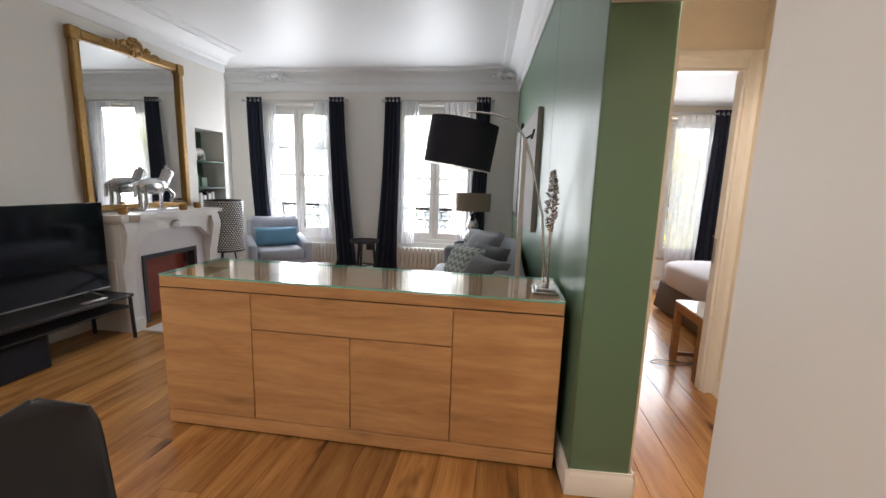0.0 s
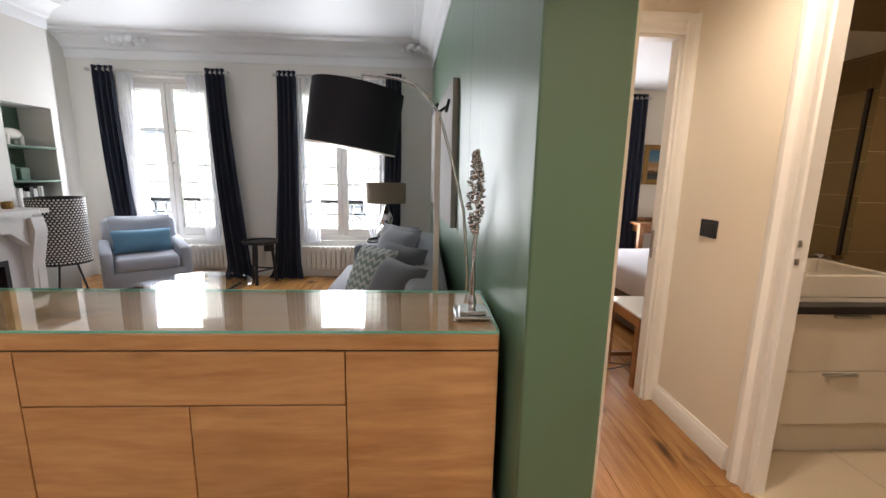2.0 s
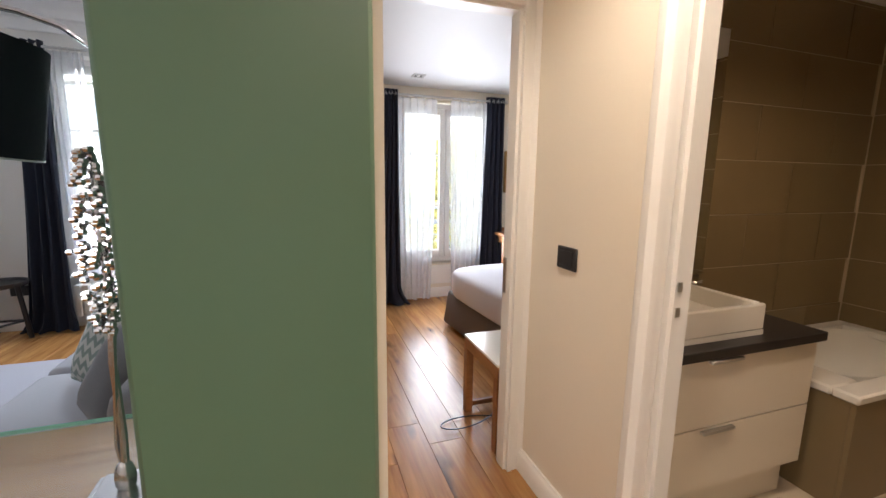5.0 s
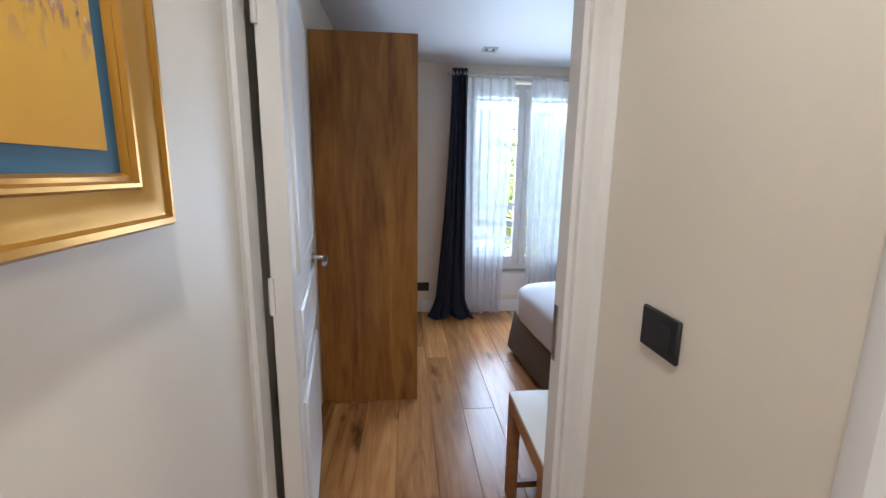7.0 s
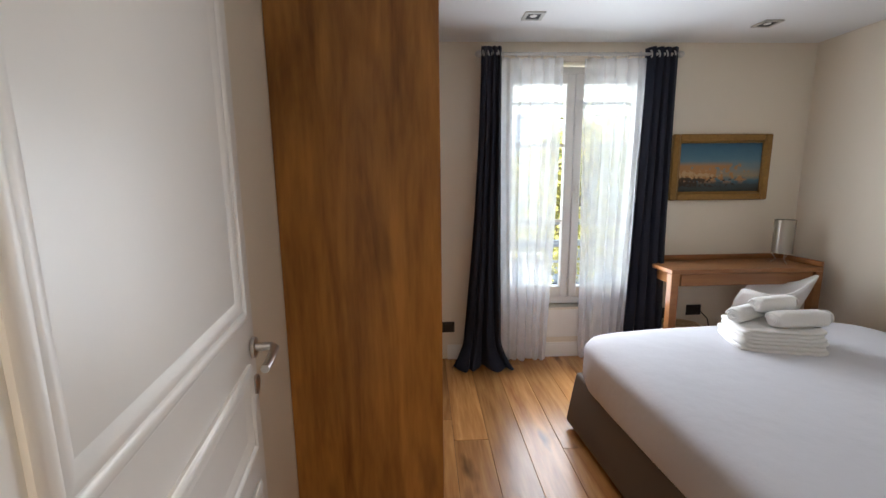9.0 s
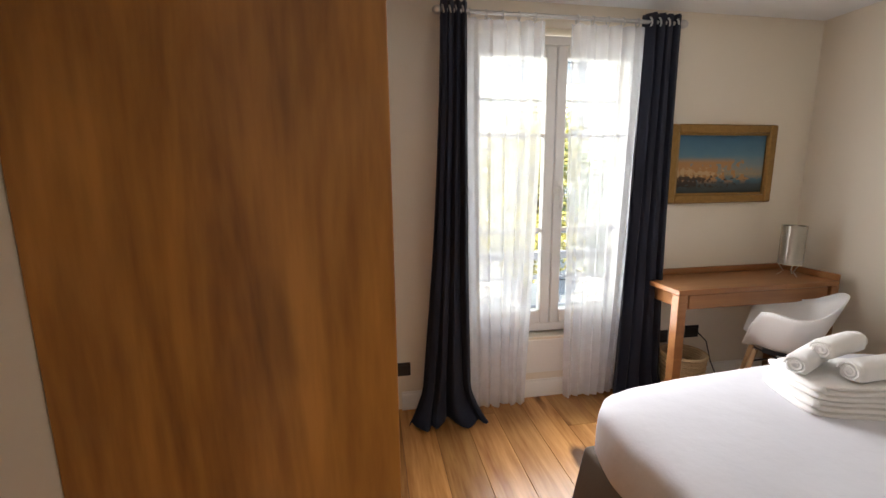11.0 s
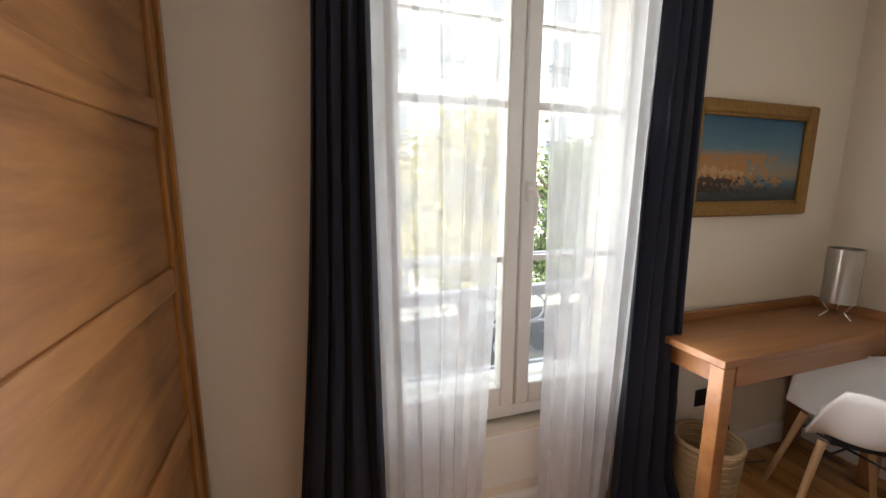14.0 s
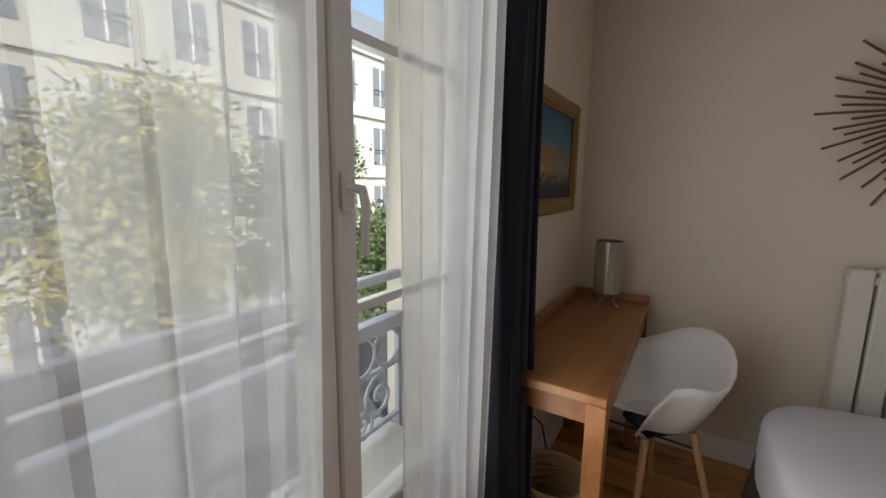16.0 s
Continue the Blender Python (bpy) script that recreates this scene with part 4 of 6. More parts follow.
# arc floor lamp
al = thing("arc_lamp", (0.602, 2.995, 0.3175), "chrome arc floor lamp with a large black drum shade", "floor lamp")
al.scale = (0.76, 0.76, 0.76)
part("base_plate", bx(-0.16, 0.2, -0.16, 0.06, -0.417, -0.388, bevel=0.005), STEEL, al)
part("post", bx(-0.018, 0.018, -0.018, 0.018, -0.388, 1.67, bevel=0.003), STEEL, al)
arc = [(0.17, 0, -0.387), (0.19, -0.02, 0.1), (0.20, -0.03, 0.7), (0.165, -0.03, 1.09), (0.09, -0.03, 1.38), (0.03, -0.025, 1.58), (0.0, 0, 1.67), (-0.06, 0.0, 1.755), (-0.14, 0, 1.815), (-0.24, 0, 1.845), (-0.34, 0, 1.858), (-0.44, 0, 1.86)]
part("arm", tube(bmesh.new(), arc, 0.009, 10), CHROME, al)
part("clamp_knob", rod(rod(bmesh.new(), (0.01, -0.01, 1.67), (0.055, -0.03, 1.70), 0.008), (0.045, -0.045, 1.665), (0.062, -0.012, 1.735), 0.009), BLACK, al)
tilt = Matrix.Translation((-0.485, 0, 1.62)) @ Matrix.Rotation(radians(9), 4, "Y")
sh = bmesh.new()
lathe(sh, [(0.262, -0.17), (0.262, 0.17), (0.256, 0.17), (0.256, -0.17), (0.262, -0.17)], seg=48)
shade = part("shade", moved(sh, tilt), BLACK_CLOTH, al, "black cloth drum shade")
part("lower_rim", moved(lathe(bmesh.new(), [(0.257, -0.176), (0.263, -0.176), (0.263, -0.171), (0.257, -0.171), (0.257, -0.176)], seg=48), tilt), WHITE_PLASTIC, shade)
part("diffuser", moved(lathe(bmesh.new(), [(0.0, -0.15), (0.255, -0.15), (0.255, -0.145), (0.0, -0.145)], seg=40), tilt), WHITE_PLASTIC, shade)
part("hanger", rod(bmesh.new(), (-0.44, 0, 1.862), (-0.45, 0, 1.79), 0.007), CHROME, al)

# canvas and a framed panel on the green wall
cv = thing("wall_picture", (0, 0, 0), "large grey abstract canvas on the green wall", "picture")
cv.matrix_world = GW @ Matrix.Translation((-0.002, 1.60, 0.96))
part("canvas", bx(-0.038, 0, 0, 1.35, 0, 0.95, bevel=0.003), CANVAS, cv)
fp = thing("wall_frame", (0, 0, 0), "narrow dark framed picture on the green wall", "picture")
fp.matrix_world = GW @ Matrix.Translation((-0.002, 3.1, 0.95))
part("frame", bx(-0.03, 0, 0, 0.6, 0, 1.05, bevel=0.004), BLACK, fp)
part("print", bx(-0.033, -0.031, 0.05, 0.55, 0.06, 0.99), CANVAS, fp)

# silver tree sculpture on the sideboard
sc = thing("sculpture", (0.718, 2.478, 0.8235), "silver cast tree branch sculpture on a stepped base", "sculpture")
bm = bx(-0.062, 0.062, -0.062, 0.062, 0, 0.012, bevel=0.003)
box(bm, -0.046, 0.046, -0.046, 0.046, 0.012, 0.026, bevel=0.003)
tube(bm, [(0, 0, 0.024), (0.004, 0, 0.12), (0.0, 0.004, 0.24), (0.008, 0, 0.32), (0.006, 0.006, 0.54)], 0.006, 8)
tube(bm, [(0.0, 0.006, 0.02), (-0.008, 0.004, 0.1), (0.004, -0.004, 0.22), (0.01, 0, 0.34)], 0.004, 6)
blob(bm, 0, 0, 0.045, 0.016, 0.014, 0.03, 2, 10, 8)
rs = random.Random(4)
for i in range(210):
    z = 0.29 + 0.28 * (i / 210)
    wdt = 0.031 * math.sin(math.pi * min(1, max(0.08, (z - 0.27) / 0.31))) ** 0.7
    a = rs.uniform(0, math.tau)
    blob(bm, wdt * math.cos(a) * rs.uniform(0.5, 1), wdt * math.sin(a) * rs.uniform(0.5, 1), z, 0.0068, 0.0068, 0.0055, 2, 6, 4)
tagged(part("casting", bm, SILVER_CAST, sc))

# table lamp on a round black side table behind the sofa
st = thing("side_table", (0.12, 5.72, 0), "round black tray table beside the sofa", "table")
part("tray", lathe(bmesh.new(), [(0, 0.53), (0.22, 0.53), (0.225, 0.57), (0.215, 0.57), (0.21, 0.545), (0, 0.545)], seg=32), BLACK, st)
for i in range(3):
    a = i * math.tau / 3
    part("leg", rod(bmesh.new(), (0.10 * math.cos(a), 0.10 * math.sin(a), 0.53), (0.17 * math.cos(a), 0.17 * math.sin(a), 0), 0.016), BLACK, st)
tl = thing("table_lamp", (0.12, 5.72, 0.546), "silver double gourd table lamp with taupe shade", "lamp")
part("base", lathe(bmesh.new(), [(0, 0), (0.06, 0), (0.10, 0.04), (0.115, 0.10), (0.09, 0.16), (0.05, 0.19), (0.055, 0.21), (0.075, 0.25), (0.06, 0.31), (0.03, 0.36), (0.018, 0.40), (0, 0.40)], seg=28), CHROME, tl)
part("shade", lathe(bmesh.new(), [(0.215, 0.44), (0.22, 0.66), (0.213, 0.66), (0.208, 0.44), (0.215, 0.44)], seg=40), TAUPE, tl, "pleated taupe cloth shade")
part("neck", rod(bmesh.new(), (0, 0, 0.40), (0, 0, 0.6), 0.008), CHROME, tl)
# stool between the windows
so = thing("stool", (-1.38, 5.93, 0), "round black wooden tray stool between the curtains", "stool")
part("seat", lathe(bmesh.new(), [(0, 0.475), (0.19, 0.475), (0.20, 0.51), (0.19, 0.51), (0.185, 0.49), (0, 0.49)], seg=32), BLACK, so)
for i in range(3):
    a = 0.5 + i * math.tau / 3
    part("leg", rod(bmesh.new(), (0.12 * math.cos(a), 0.12 * math.sin(a), 0.476), (0.16 * math.cos(a), 0.16 * math.sin(a), 0), 0.018), BLACK, so)
for i in range(3):
    a, b = 0.5 + i * math.tau / 3, 0.5 + (i + 1) * math.tau / 3
    part("stretcher", rod(bmesh.new(), (0.145 * math.cos(a), 0.145 * math.sin(a), 0.16), (0.145 * math.cos(b), 0.145 * math.sin(b), 0.16), 0.010), BLACK, so)


def socket(x, y, z, w, h, rz, label, plate=BLACK_PLASTIC, kind="socket"):
    ob = thing(kind, (x, y, z), label, kind, rz=rz)
    part("plate", bx(-w / 2, w / 2, -0.011, -0.001, -h / 2, h / 2, bevel=0.003), plate, ob)
    part("insert", bx(-w * 0.36, w * 0.36, -0.014, -0.011, -h * 0.33, h * 0.33, bevel=0.002), plate, ob)
    return ob


socket(-1.40, FY, 0.36, 0.13, 0.09, 0, "black wall socket between the living room windows")
socket(1.60, FY, 0.265, 0.115, 0.085, 0, "black double wall socket above the baseboard")
socket(3.36, FY, 0.34, 0.09, 0.085, 0, "black wall socket under the desk")
socket(3.58, FY, 0.36, 0.12, 0.085, 0, "black double wall socket under the desk")
sw = socket(HX1, 3.015, 1.076, 0.115, 0.085, -90, "black light switch plate on the hall wall", kind="light_switch")


def radiator(x, y, z0, z1, w, n, rz, label):
    ob = thing("radiator", (x, y, z0), label, "radiator", "radiators", rz=rz)
    h = z1 - z0
    for i in range(n):
        a = w * i / n
        part("fin", bx(a + 0.006, a + w / n - 0.006, -0.10, -0.03, 0, h, bevel=0.006), WHITE_METAL, ob)
    part("header", bx(0.0, w, -0.085, -0.045, h - 0.06, h - 0.03), WHITE_METAL, ob)
    part("header", bx(0.0, w, -0.085, -0.045, 0.03, 0.06), WHITE_METAL, ob)
    part("valve", rod(bmesh.new(), (-0.03, -0.065, 0.03), (-0.03, -0.065, 0.11), 0.014), WHITE_METAL, ob)
    part("wall_bracket", bx(w * 0.2, w * 0.8, -0.03, -0.002, h * 0.5, h * 0.5 + 0.03), WHITE_METAL, ob)
    return ob


radiator(-2.42, FY, 0.11, 0.40, 0.60, 11, 0, "low white ribbed radiator under the window")
radiator(-0.98, FY, 0.11, 0.40, 0.98, 16, 0, "low white ribbed radiator under the window")
radiator(BX1, 5.16, 0.22, 1.04, 0.80, 9, -90, "tall white ribbed radiator on the bedroom wall")

# armchair with a blue cushion
ac = thing("armchair", (-2.46, 5.56, 0), "pale grey upholstered armchair", "armchair", rz=38)
part("base", bx(-0.36, 0.36, -0.36, 0.34, 0.13, 0.30, bevel=0.03), PALE_CLOTH, ac)
part("seat_cushion", box(bmesh.new(), -0.27, 0.27, -0.38, 0.22, 0.29, 0.43, bevel=0.045), PALE_CLOTH, ac)
for s in (-1, 1):
    bm = box(bmesh.new(), -0.05, 0.05, -0.36, 0.34, 0.13, 0.55, bevel=0.035)
    for v in bm.verts:
        if v.co.z > 0.4 and v.co.y < 0:
            v.co.z -= 0.05 * min(1, -v.co.y / 0.36)
    part("armrest", moved(bm, Matrix.Translation((s * 0.33, 0, 0))), PALE_CLOTH, ac)
part("backrest", moved(box(bmesh.new(), -0.34, 0.34, -0.08, 0.08, 0.0, 0.52, bevel=0.06), Matrix.Translation((0, 0.30, 0.26)) @ Matrix.Rotation(radians(-10), 4, "X")), PALE_CLOTH, ac)
part("back_cushion", pillow(bmesh.new(), 0, 0.20, 0.60, 0.56, 0.42, 0.2, Matrix.Rotation(radians(-12), 4, "X")), PALE_CLOTH, ac)
for x in (-0.3, 0.3):
    for y in (-0.3, 0.28):
        part("leg", rod(bmesh.new(), (x, y, 0.14), (x * 1.08, y * 1.08, 0), 0.02, 0.013), BEECH, ac)
bc = thing("cushion", (-2.45, 5.53, 0.43), "blue rectangular cushion on the armchair", "cushion", rz=38)
part("cover", pillow(bmesh.new(), 0, 0.02, 0.125, 0.52, 0.25, 0.15, Matrix.Rotation(radians(-20), 4, "X")), BLUE_CLOTH, bc)

# drum floor lamp with a perforated shade
pl = thing("floor_lamp", (-2.70, 4.86, 0), "drum floor lamp with a black and white dotted shade", "floor lamp")
part("shade", lathe(bmesh.new(), [(0.195, 0.47), (0.20, 1.05), (0.193, 1.05), (0.188, 0.47), (0.195, 0.47)], seg=40), BLACK, pl, "black drum shade")
dots = bmesh.new()
for r in range(26):
    for i in range(44):
        a = (i + 0.5 * (r % 2)) * math.tau / 44
        z = 0.488 + r * 0.0218
        rad = 0.1962 + 0.005 * (z - 0.47) / 0.58
        c = Vector((rad * math.cos(a), rad * math.sin(a), z))
        t1, t2 = Vector((-math.sin(a), math.cos(a), 0)) * 0.0105, Vector((0, 0, 0.0085))
        dots.faces.new([dots.verts.new(c + t1 * math.cos(q * math.tau / 6) + t2 * math.sin(q * math.tau / 6)) for q in range(6)])
tagged(part("shade_dots", dots, WHITE_PLASTIC, pl, "white dots", smooth=False), kind="stuff")
part("lower_rim", lathe(bmesh.new(), [(0.185, 0.462), (0.199, 0.462), (0.199, 0.472), (0.185, 0.472), (0.185, 0.462)], seg=40), BLACK, pl)
for i in range(3):
    a = 0.7 + i * math.tau / 3
    part("leg", rod(bmesh.new(), (0.05 * math.cos(a), 0.05 * math.sin(a), 0.6), (0.17 * math.cos(a), 0.17 * math.sin(a), 0), 0.008), BLACK, pl)
    part("spoke", rod(bmesh.new(), (0.05 * math.cos(a), 0.05 * math.sin(a), 0.6), (0.188 * math.cos(a), 0.188 * math.sin(a), 0.6), 0.004), BLACK, pl)

# niche shelves and what stands on them
for z in (1.17, 1.47):
    sf = thing("shelf", (-3.24, 4.97, z), "thin green shelf in the wall niche", "shelf", "niche shelves")
    part("board", bx(0.02, 0.34, -0.225, 0.225, 0, 0.02, bevel=0.008), TEAL_GREEN, sf)
bear = thing("animal_figure", (-3.08, 4.95, 1.491), "white porcelain animal figure on the niche shelf", "figurine")
bm = blob(bmesh.new(), 0, 0, 0.10, 0.045, 0.10, 0.05, 2.2)
blob(bm, 0, -0.10, 0.13, 0.03, 0.05, 0.032, 2, 12, 8)
for x in (-0.025, 0.025):
    for y in (-0.06, 0.07):
        rod(bm, (x, y, 0.0), (x, y, 0.09), 0.019)
part("figure", bm, PORCELAIN, bear)
for y, h, w in ((4.86, 0.14, 0.07), (4.98, 0.11, 0.09)):
    gb = thing("glass_vase", (-3.06, y, 1.191), "green glass block vase on the niche shelf", "vase", "niche vases")
    part("vessel", bx(-0.035, 0.035, -w / 2, w / 2, 0, h, bevel=0.006), TEAL_GREEN, gb)
yb = 4.79
rb = random.Random(2)
structure("niche_ledge", bx(-3.22, LX - 0.005, 4.745, 5.195, 0.80, 0.93), TRIM)
for i in range(9):
    w, h = rb.uniform(0.018, 0.04), rb.uniform(0.15, 0.21)
    bk = thing("book", (-3.05, yb + w / 2, 0.931), "upright book in the wall niche", "book", "niche books")
    part("cover", bx(-0.06, 0.06, -w / 2, w / 2, 0, h, bevel=0.002), rb.choice((PAPER, WHITE_PLASTIC, BLACK)), bk)
    part("pages", bx(-0.055, 0.0595, -w / 2 + 0.003, w / 2 - 0.003, h + 0.0002, h + 0.001), PORCELAIN, bk)
    yb += w + 0.003

# chimneypiece
mp_ = thing("fireplace", (LX, 3.94, 0), "grey white marble fireplace with a curved mantelshelf", "fireplace")
FW, FD, FH = 0.56, 0.40, 0.95


def shelf_outline(w, d, z0, z1):
    bm = bmesh.new()
    pts = [(0.002, -w), (d * 0.78, -w), (d * 0.92, -w + 0.03), (d * 0.9, -w + 0.10), (d, -w + 0.16), (d * 0.97, -0.1), (d * 1.02, 0), (d * 0.97, 0.1), (d, w - 0.16), (d * 0.9, w - 0.10), (d * 0.92, w - 0.03), (d * 0.78, w), (0.002, w)]
    lo = [bm.verts.new((x, y, z0)) for x, y in pts]
    hi = [bm.verts.new((x, y, z1)) for x, y in pts]
    for i in range(len(pts)):
        j = (i + 1) % len(pts)
        bm.faces.new((lo[i], lo[j], hi[j], hi[i]))
    bm.faces.new(lo[::-1])
    bm.faces.new(hi)
    return bm


part("mantelshelf", shelf_outline(FW + 0.06, FD + 0.08, FH, FH + 0.035), MARBLE, mp_)
part("shelf_moulding", shelf_outline(FW + 0.03, FD + 0.04, FH - 0.03, FH - 0.001), MARBLE, mp_)
for s in (-1, 1):
    bm = bx(0.002, FD - 0.02, s * FW - 0.08 * (s > 0) - 0.0 * (s < 0), s * FW + 0.08 * (s < 0), 0, FH - 0.031, bevel=0.006)
    part("side_jamb", bm, MARBLE, mp_)
    y = s * (FW - 0.06)
    bm = bmesh.new()
    prof = [(FD - 0.02, 0), (FD + 0.03, 0), (FD + 0.03, 0.10), (FD, 0.12), (FD - 0.03, 0.35), (FD - 0.02, 0.55), (FD + 0.02, 0.72), (FD + 0.04, 0.82), (FD + 0.02, FH - 0.031), (FD - 0.10, FH - 0.031), (FD - 0.10, 0)]
    a = [bm.verts.new((x, y - 0.055, z)) for x, z in prof]
    b = [bm.verts.new((x, y + 0.055, z)) for x, z in prof]
    for i in range(len(prof)):
        j = (i + 1) % len(prof)
        bm.faces.new((a[i], a[j], b[j], b[i]))
    bm.faces.new(a)
    bm.faces.new(b[::-1])
    part("console", bm, MARBLE, mp_, "carved scroll console")
    part("console_panel", bx(0.05, FD - 0.08, s * FW - 0.012 * (s < 0), s * FW + 0.012 * (s > 0), 0.16, 0.62, bevel=0.004), MARBLE, mp_)
bm = bmesh.new()
n, rows = 20, []
for i in range(n + 1):
    u = abs(2 * i / n - 1)
    y = (FW - 0.115) * (2 * i / n - 1)
    z = FH - 0.13 - 0.10 * max(0, u - 0.7) / 0.3 + 0.02 * math.cos(u * 3)
    rows.append([bm.verts.new(c) for c in ((FD - 0.08, y, z), (FD - 0.01, y, z), (FD - 0.01, y, FH - 0.031), (FD - 0.08, y, FH - 0.031))])
for a, b in zip(rows, rows[1:]):
    for q in range(4):
        bm.faces.new((a[q], a[(q + 1) % 4], b[(q + 1) % 4], b[q]))
bm.faces.new(rows[0])
bm.faces.new(rows[-1][::-1])
part("frieze", bm, MARBLE, mp_)
part("frieze_ornament", blob(bmesh.new(), FD + 0.0, 0, FH - 0.085, 0.02, 0.06, 0.04, 2), MARBLE, mp_, "carved shell ornament")
bm = bx(FD - 0.14, FD - 0.085, -FW + 0.085, FW - 0.085, 0.60, FH - 0.032)
box(bm, FD - 0.14, FD - 0.085, -FW + 0.085, -0.30, 0, 0.60)
box(bm, FD - 0.14, FD - 0.085, 0.30, FW - 0.085, 0, 0.60)
part("inner_panel", bm, MARBLE_IN, mp_, "pale grey inner panel")
bm = bx(FD - 0.15, FD - 0.075, -0.32, 0.32, 0.57, 0.61)
box(bm, FD - 0.15, FD - 0.075, -0.32, -0.285, 0, 0.57)
box(bm, FD - 0.15, FD - 0.075, 0.285, 0.32, 0, 0.57)
part("firebox_frame", bm, BLACK, mp_, "dark metal firebox frame")
part("firebox_back", bx(0.004, 0.05, -0.46, 0.46, 0.005, 0.62), BRICK_RED, mp_, "red painted firebox back")
part("firebox_shutter", bx(FD - 0.2, FD - 0.19, -0.285, 0.285, 0.02, 0.57), BRICK_RED, mp_, "red metal shutter")
hs = thing("hearth_stone", (LX + 0.42, 3.94, 0.001), "white marble hearth slab in the floor", "hearth")
part("slab", bx(0.03, 0.38, -0.5, 0.5, 0, 0.012, bevel=0.003), MARBLE, hs)

# gilt mirror
mi = thing("wall_mirror", (LX + 0.004, 3.995, 0.992), "tall gilt framed mirror standing on the mantelshelf", "mirror")
MW, MH = 0.565, 1.44
part("glass", bx(0.012, 0.018, -MW + 0.05, MW - 0.05, 0.03, MH - 0.06), MIRROR, mi)
part("backing", bx(0.0, 0.011, -MW + 0.03, MW - 0.03, 0.02, MH - 0.03), BLACK, mi)
for s in (-1, 1):
    y0, y1 = sorted((s * MW, s * (MW - 0.065)))
    part("side_frame", bx(0.0, 0.05, y0, y1, 0.0, MH - 0.0, bevel=0.012), GOLD, mi)
    bm = bmesh.new()
    for i in range(88):
        blob(bm, 0.048, s * (MW - 0.060), 0.03 + i * 0.0152, 0.006, 0.006, 0.008, 2, 6, 5)
    part("beading", bm, GOLD, mi)
    part("corner_block", bx(0.0, 0.058, min(s * (MW + 0.008), s * (MW - 0.08)), max(s * (MW + 0.008), s * (MW - 0.08)), MH - 0.10, MH + 0.005, bevel=0.008), GOLD, mi)
part("top_frame", bx(0.0, 0.05, -MW + 0.08, MW - 0.08, MH - 0.075, MH, bevel=0.012), GOLD, mi)
part("bottom_frame", bx(0.0, 0.045, -MW + 0.066, MW - 0.066, 0.0, 0.05, bevel=0.01), GOLD, mi)
bm = blob(bmesh.new(), 0.05, 0, MH + 0.005, 0.03, 0.045, 0.045, 2)
for i in range(9):
    blob(bm, 0.05, 0.062 * math.cos(i * math.tau / 9), MH + 0.005 + 0.062 * math.sin(i * math.tau / 9), 0.022, 0.026, 0.026, 2, 8, 6)
ra = random.Random(9)
for i in range(70):
    u = ra.uniform(-1, 1)
    blob(bm, 0.045 + ra.uniform(0, 0.02), u * 0.28, MH - 0.03 + 0.05 * (1 - abs(u)) + ra.uniform(-0.02, 0.03) * (1.2 - abs(u)), 0.014, 0.022, 0.016, 2, 8, 6, tilt=Matrix.Rotation(ra.uniform(0, 3), 4, "X"))
part("crest", bm, GOLD, mi, "carved gilt flower crest")

# silver horse and brass cups on the mantelshelf
ho = thing("statue", (LX + 0.17, 3.96, 0.986), "silver horse statue on a black plinth", "statue")
ho.scale = (1.25, 1.2, 1.2)
bm = bx(-0.06, 0.06, -0.16, 0.16, 0.0, 0.018, bevel=0.004)
blob(bm, 0, -0.01, 0.185, 0.055, 0.135, 0.065, 2.2)
tube(bm, [(0, 0.09, 0.20), (0, 0.125, 0.26), (0, 0.145, 0.30)], 0.042, 10)
blob(bm, 0, 0.165, 0.295, 0.022, 0.05, 0.024, 2, 12, 8, tilt=Matrix.Rotation(radians(-40), 4, "X"))
for x in (-0.012, 0.012):
    rod(bm, (x, 0.14, 0.32), (x, 0.135, 0.35), 0.008, 0.002)
for x, y, b in ((-0.025, 0.08, 0), (0.025, 0.10, 1), (-0.025, -0.10, 0), (0.025, -0.11, 0)):
    tube(bm, [(x, y, 0.17), (x, y + 0.01 + 0.05 * b, 0.10 + 0.02 * b), (x, y + (0.03 if b else 0), 0.02 + 0.05 * b)], 0.014, 8)
tube(bm, [(0, -0.13, 0.21), (0, -0.165, 0.19), (0, -0.17, 0.10)], 0.012, 8)
part("casting", bm, SILVER_CAST, ho)
for y, x in ((3.46, 0.34), (4.08, 0.36), (4.40, 0.25)):
    cp_ = thing("candle_cup", (LX + x, y, 0.986), "small brass mosaic candle cup on the mantelshelf", "candle holder", "mantelshelf cups")
    part("cup", lathe(bmesh.new(), [(0, 0), (0.03, 0), (0.036, 0.02), (0.034, 0.055), (0.030, 0.055), (0.03, 0.02), (0, 0.015)], seg=16), GOLD, cp_)

# television, its bench and a bass box
tv = thing("television", (-2.60, 2.67, 0.372), "large black flat television on a low bench", "television")
part("screen", bx(0, 0.02, -0.62, 0.62, 0.05, 0.72, bevel=0.004), SCREEN, tv)
part("back_case", bx(-0.04, 0.0, -0.5, 0.5, 0.10, 0.55, bevel=0.01), BLACK_PLASTIC, tv)
part("lower_bezel", bx(0.0, 0.022, -0.62, 0.62, 0.045, 0.056), STEEL, tv)
for y in (-0.45, 0.45):
    part("foot", rod(rod(bmesh.new(), (0.0, y, 0.06), (0.12, y + 0.05, 0.004), 0.008), (0.0, y, 0.06), (-0.10, y + 0.05, 0.004), 0.008), BLACK_PLASTIC, tv)
tb = thing("tv_bench", (-2.60, 2.5, 0), "long black metal television bench on thin legs", "tv bench")
part("top", bx(-0.20, 0.20, -0.82, 0.82, 0.345, 0.37, bevel=0.003), BLACK, tb)
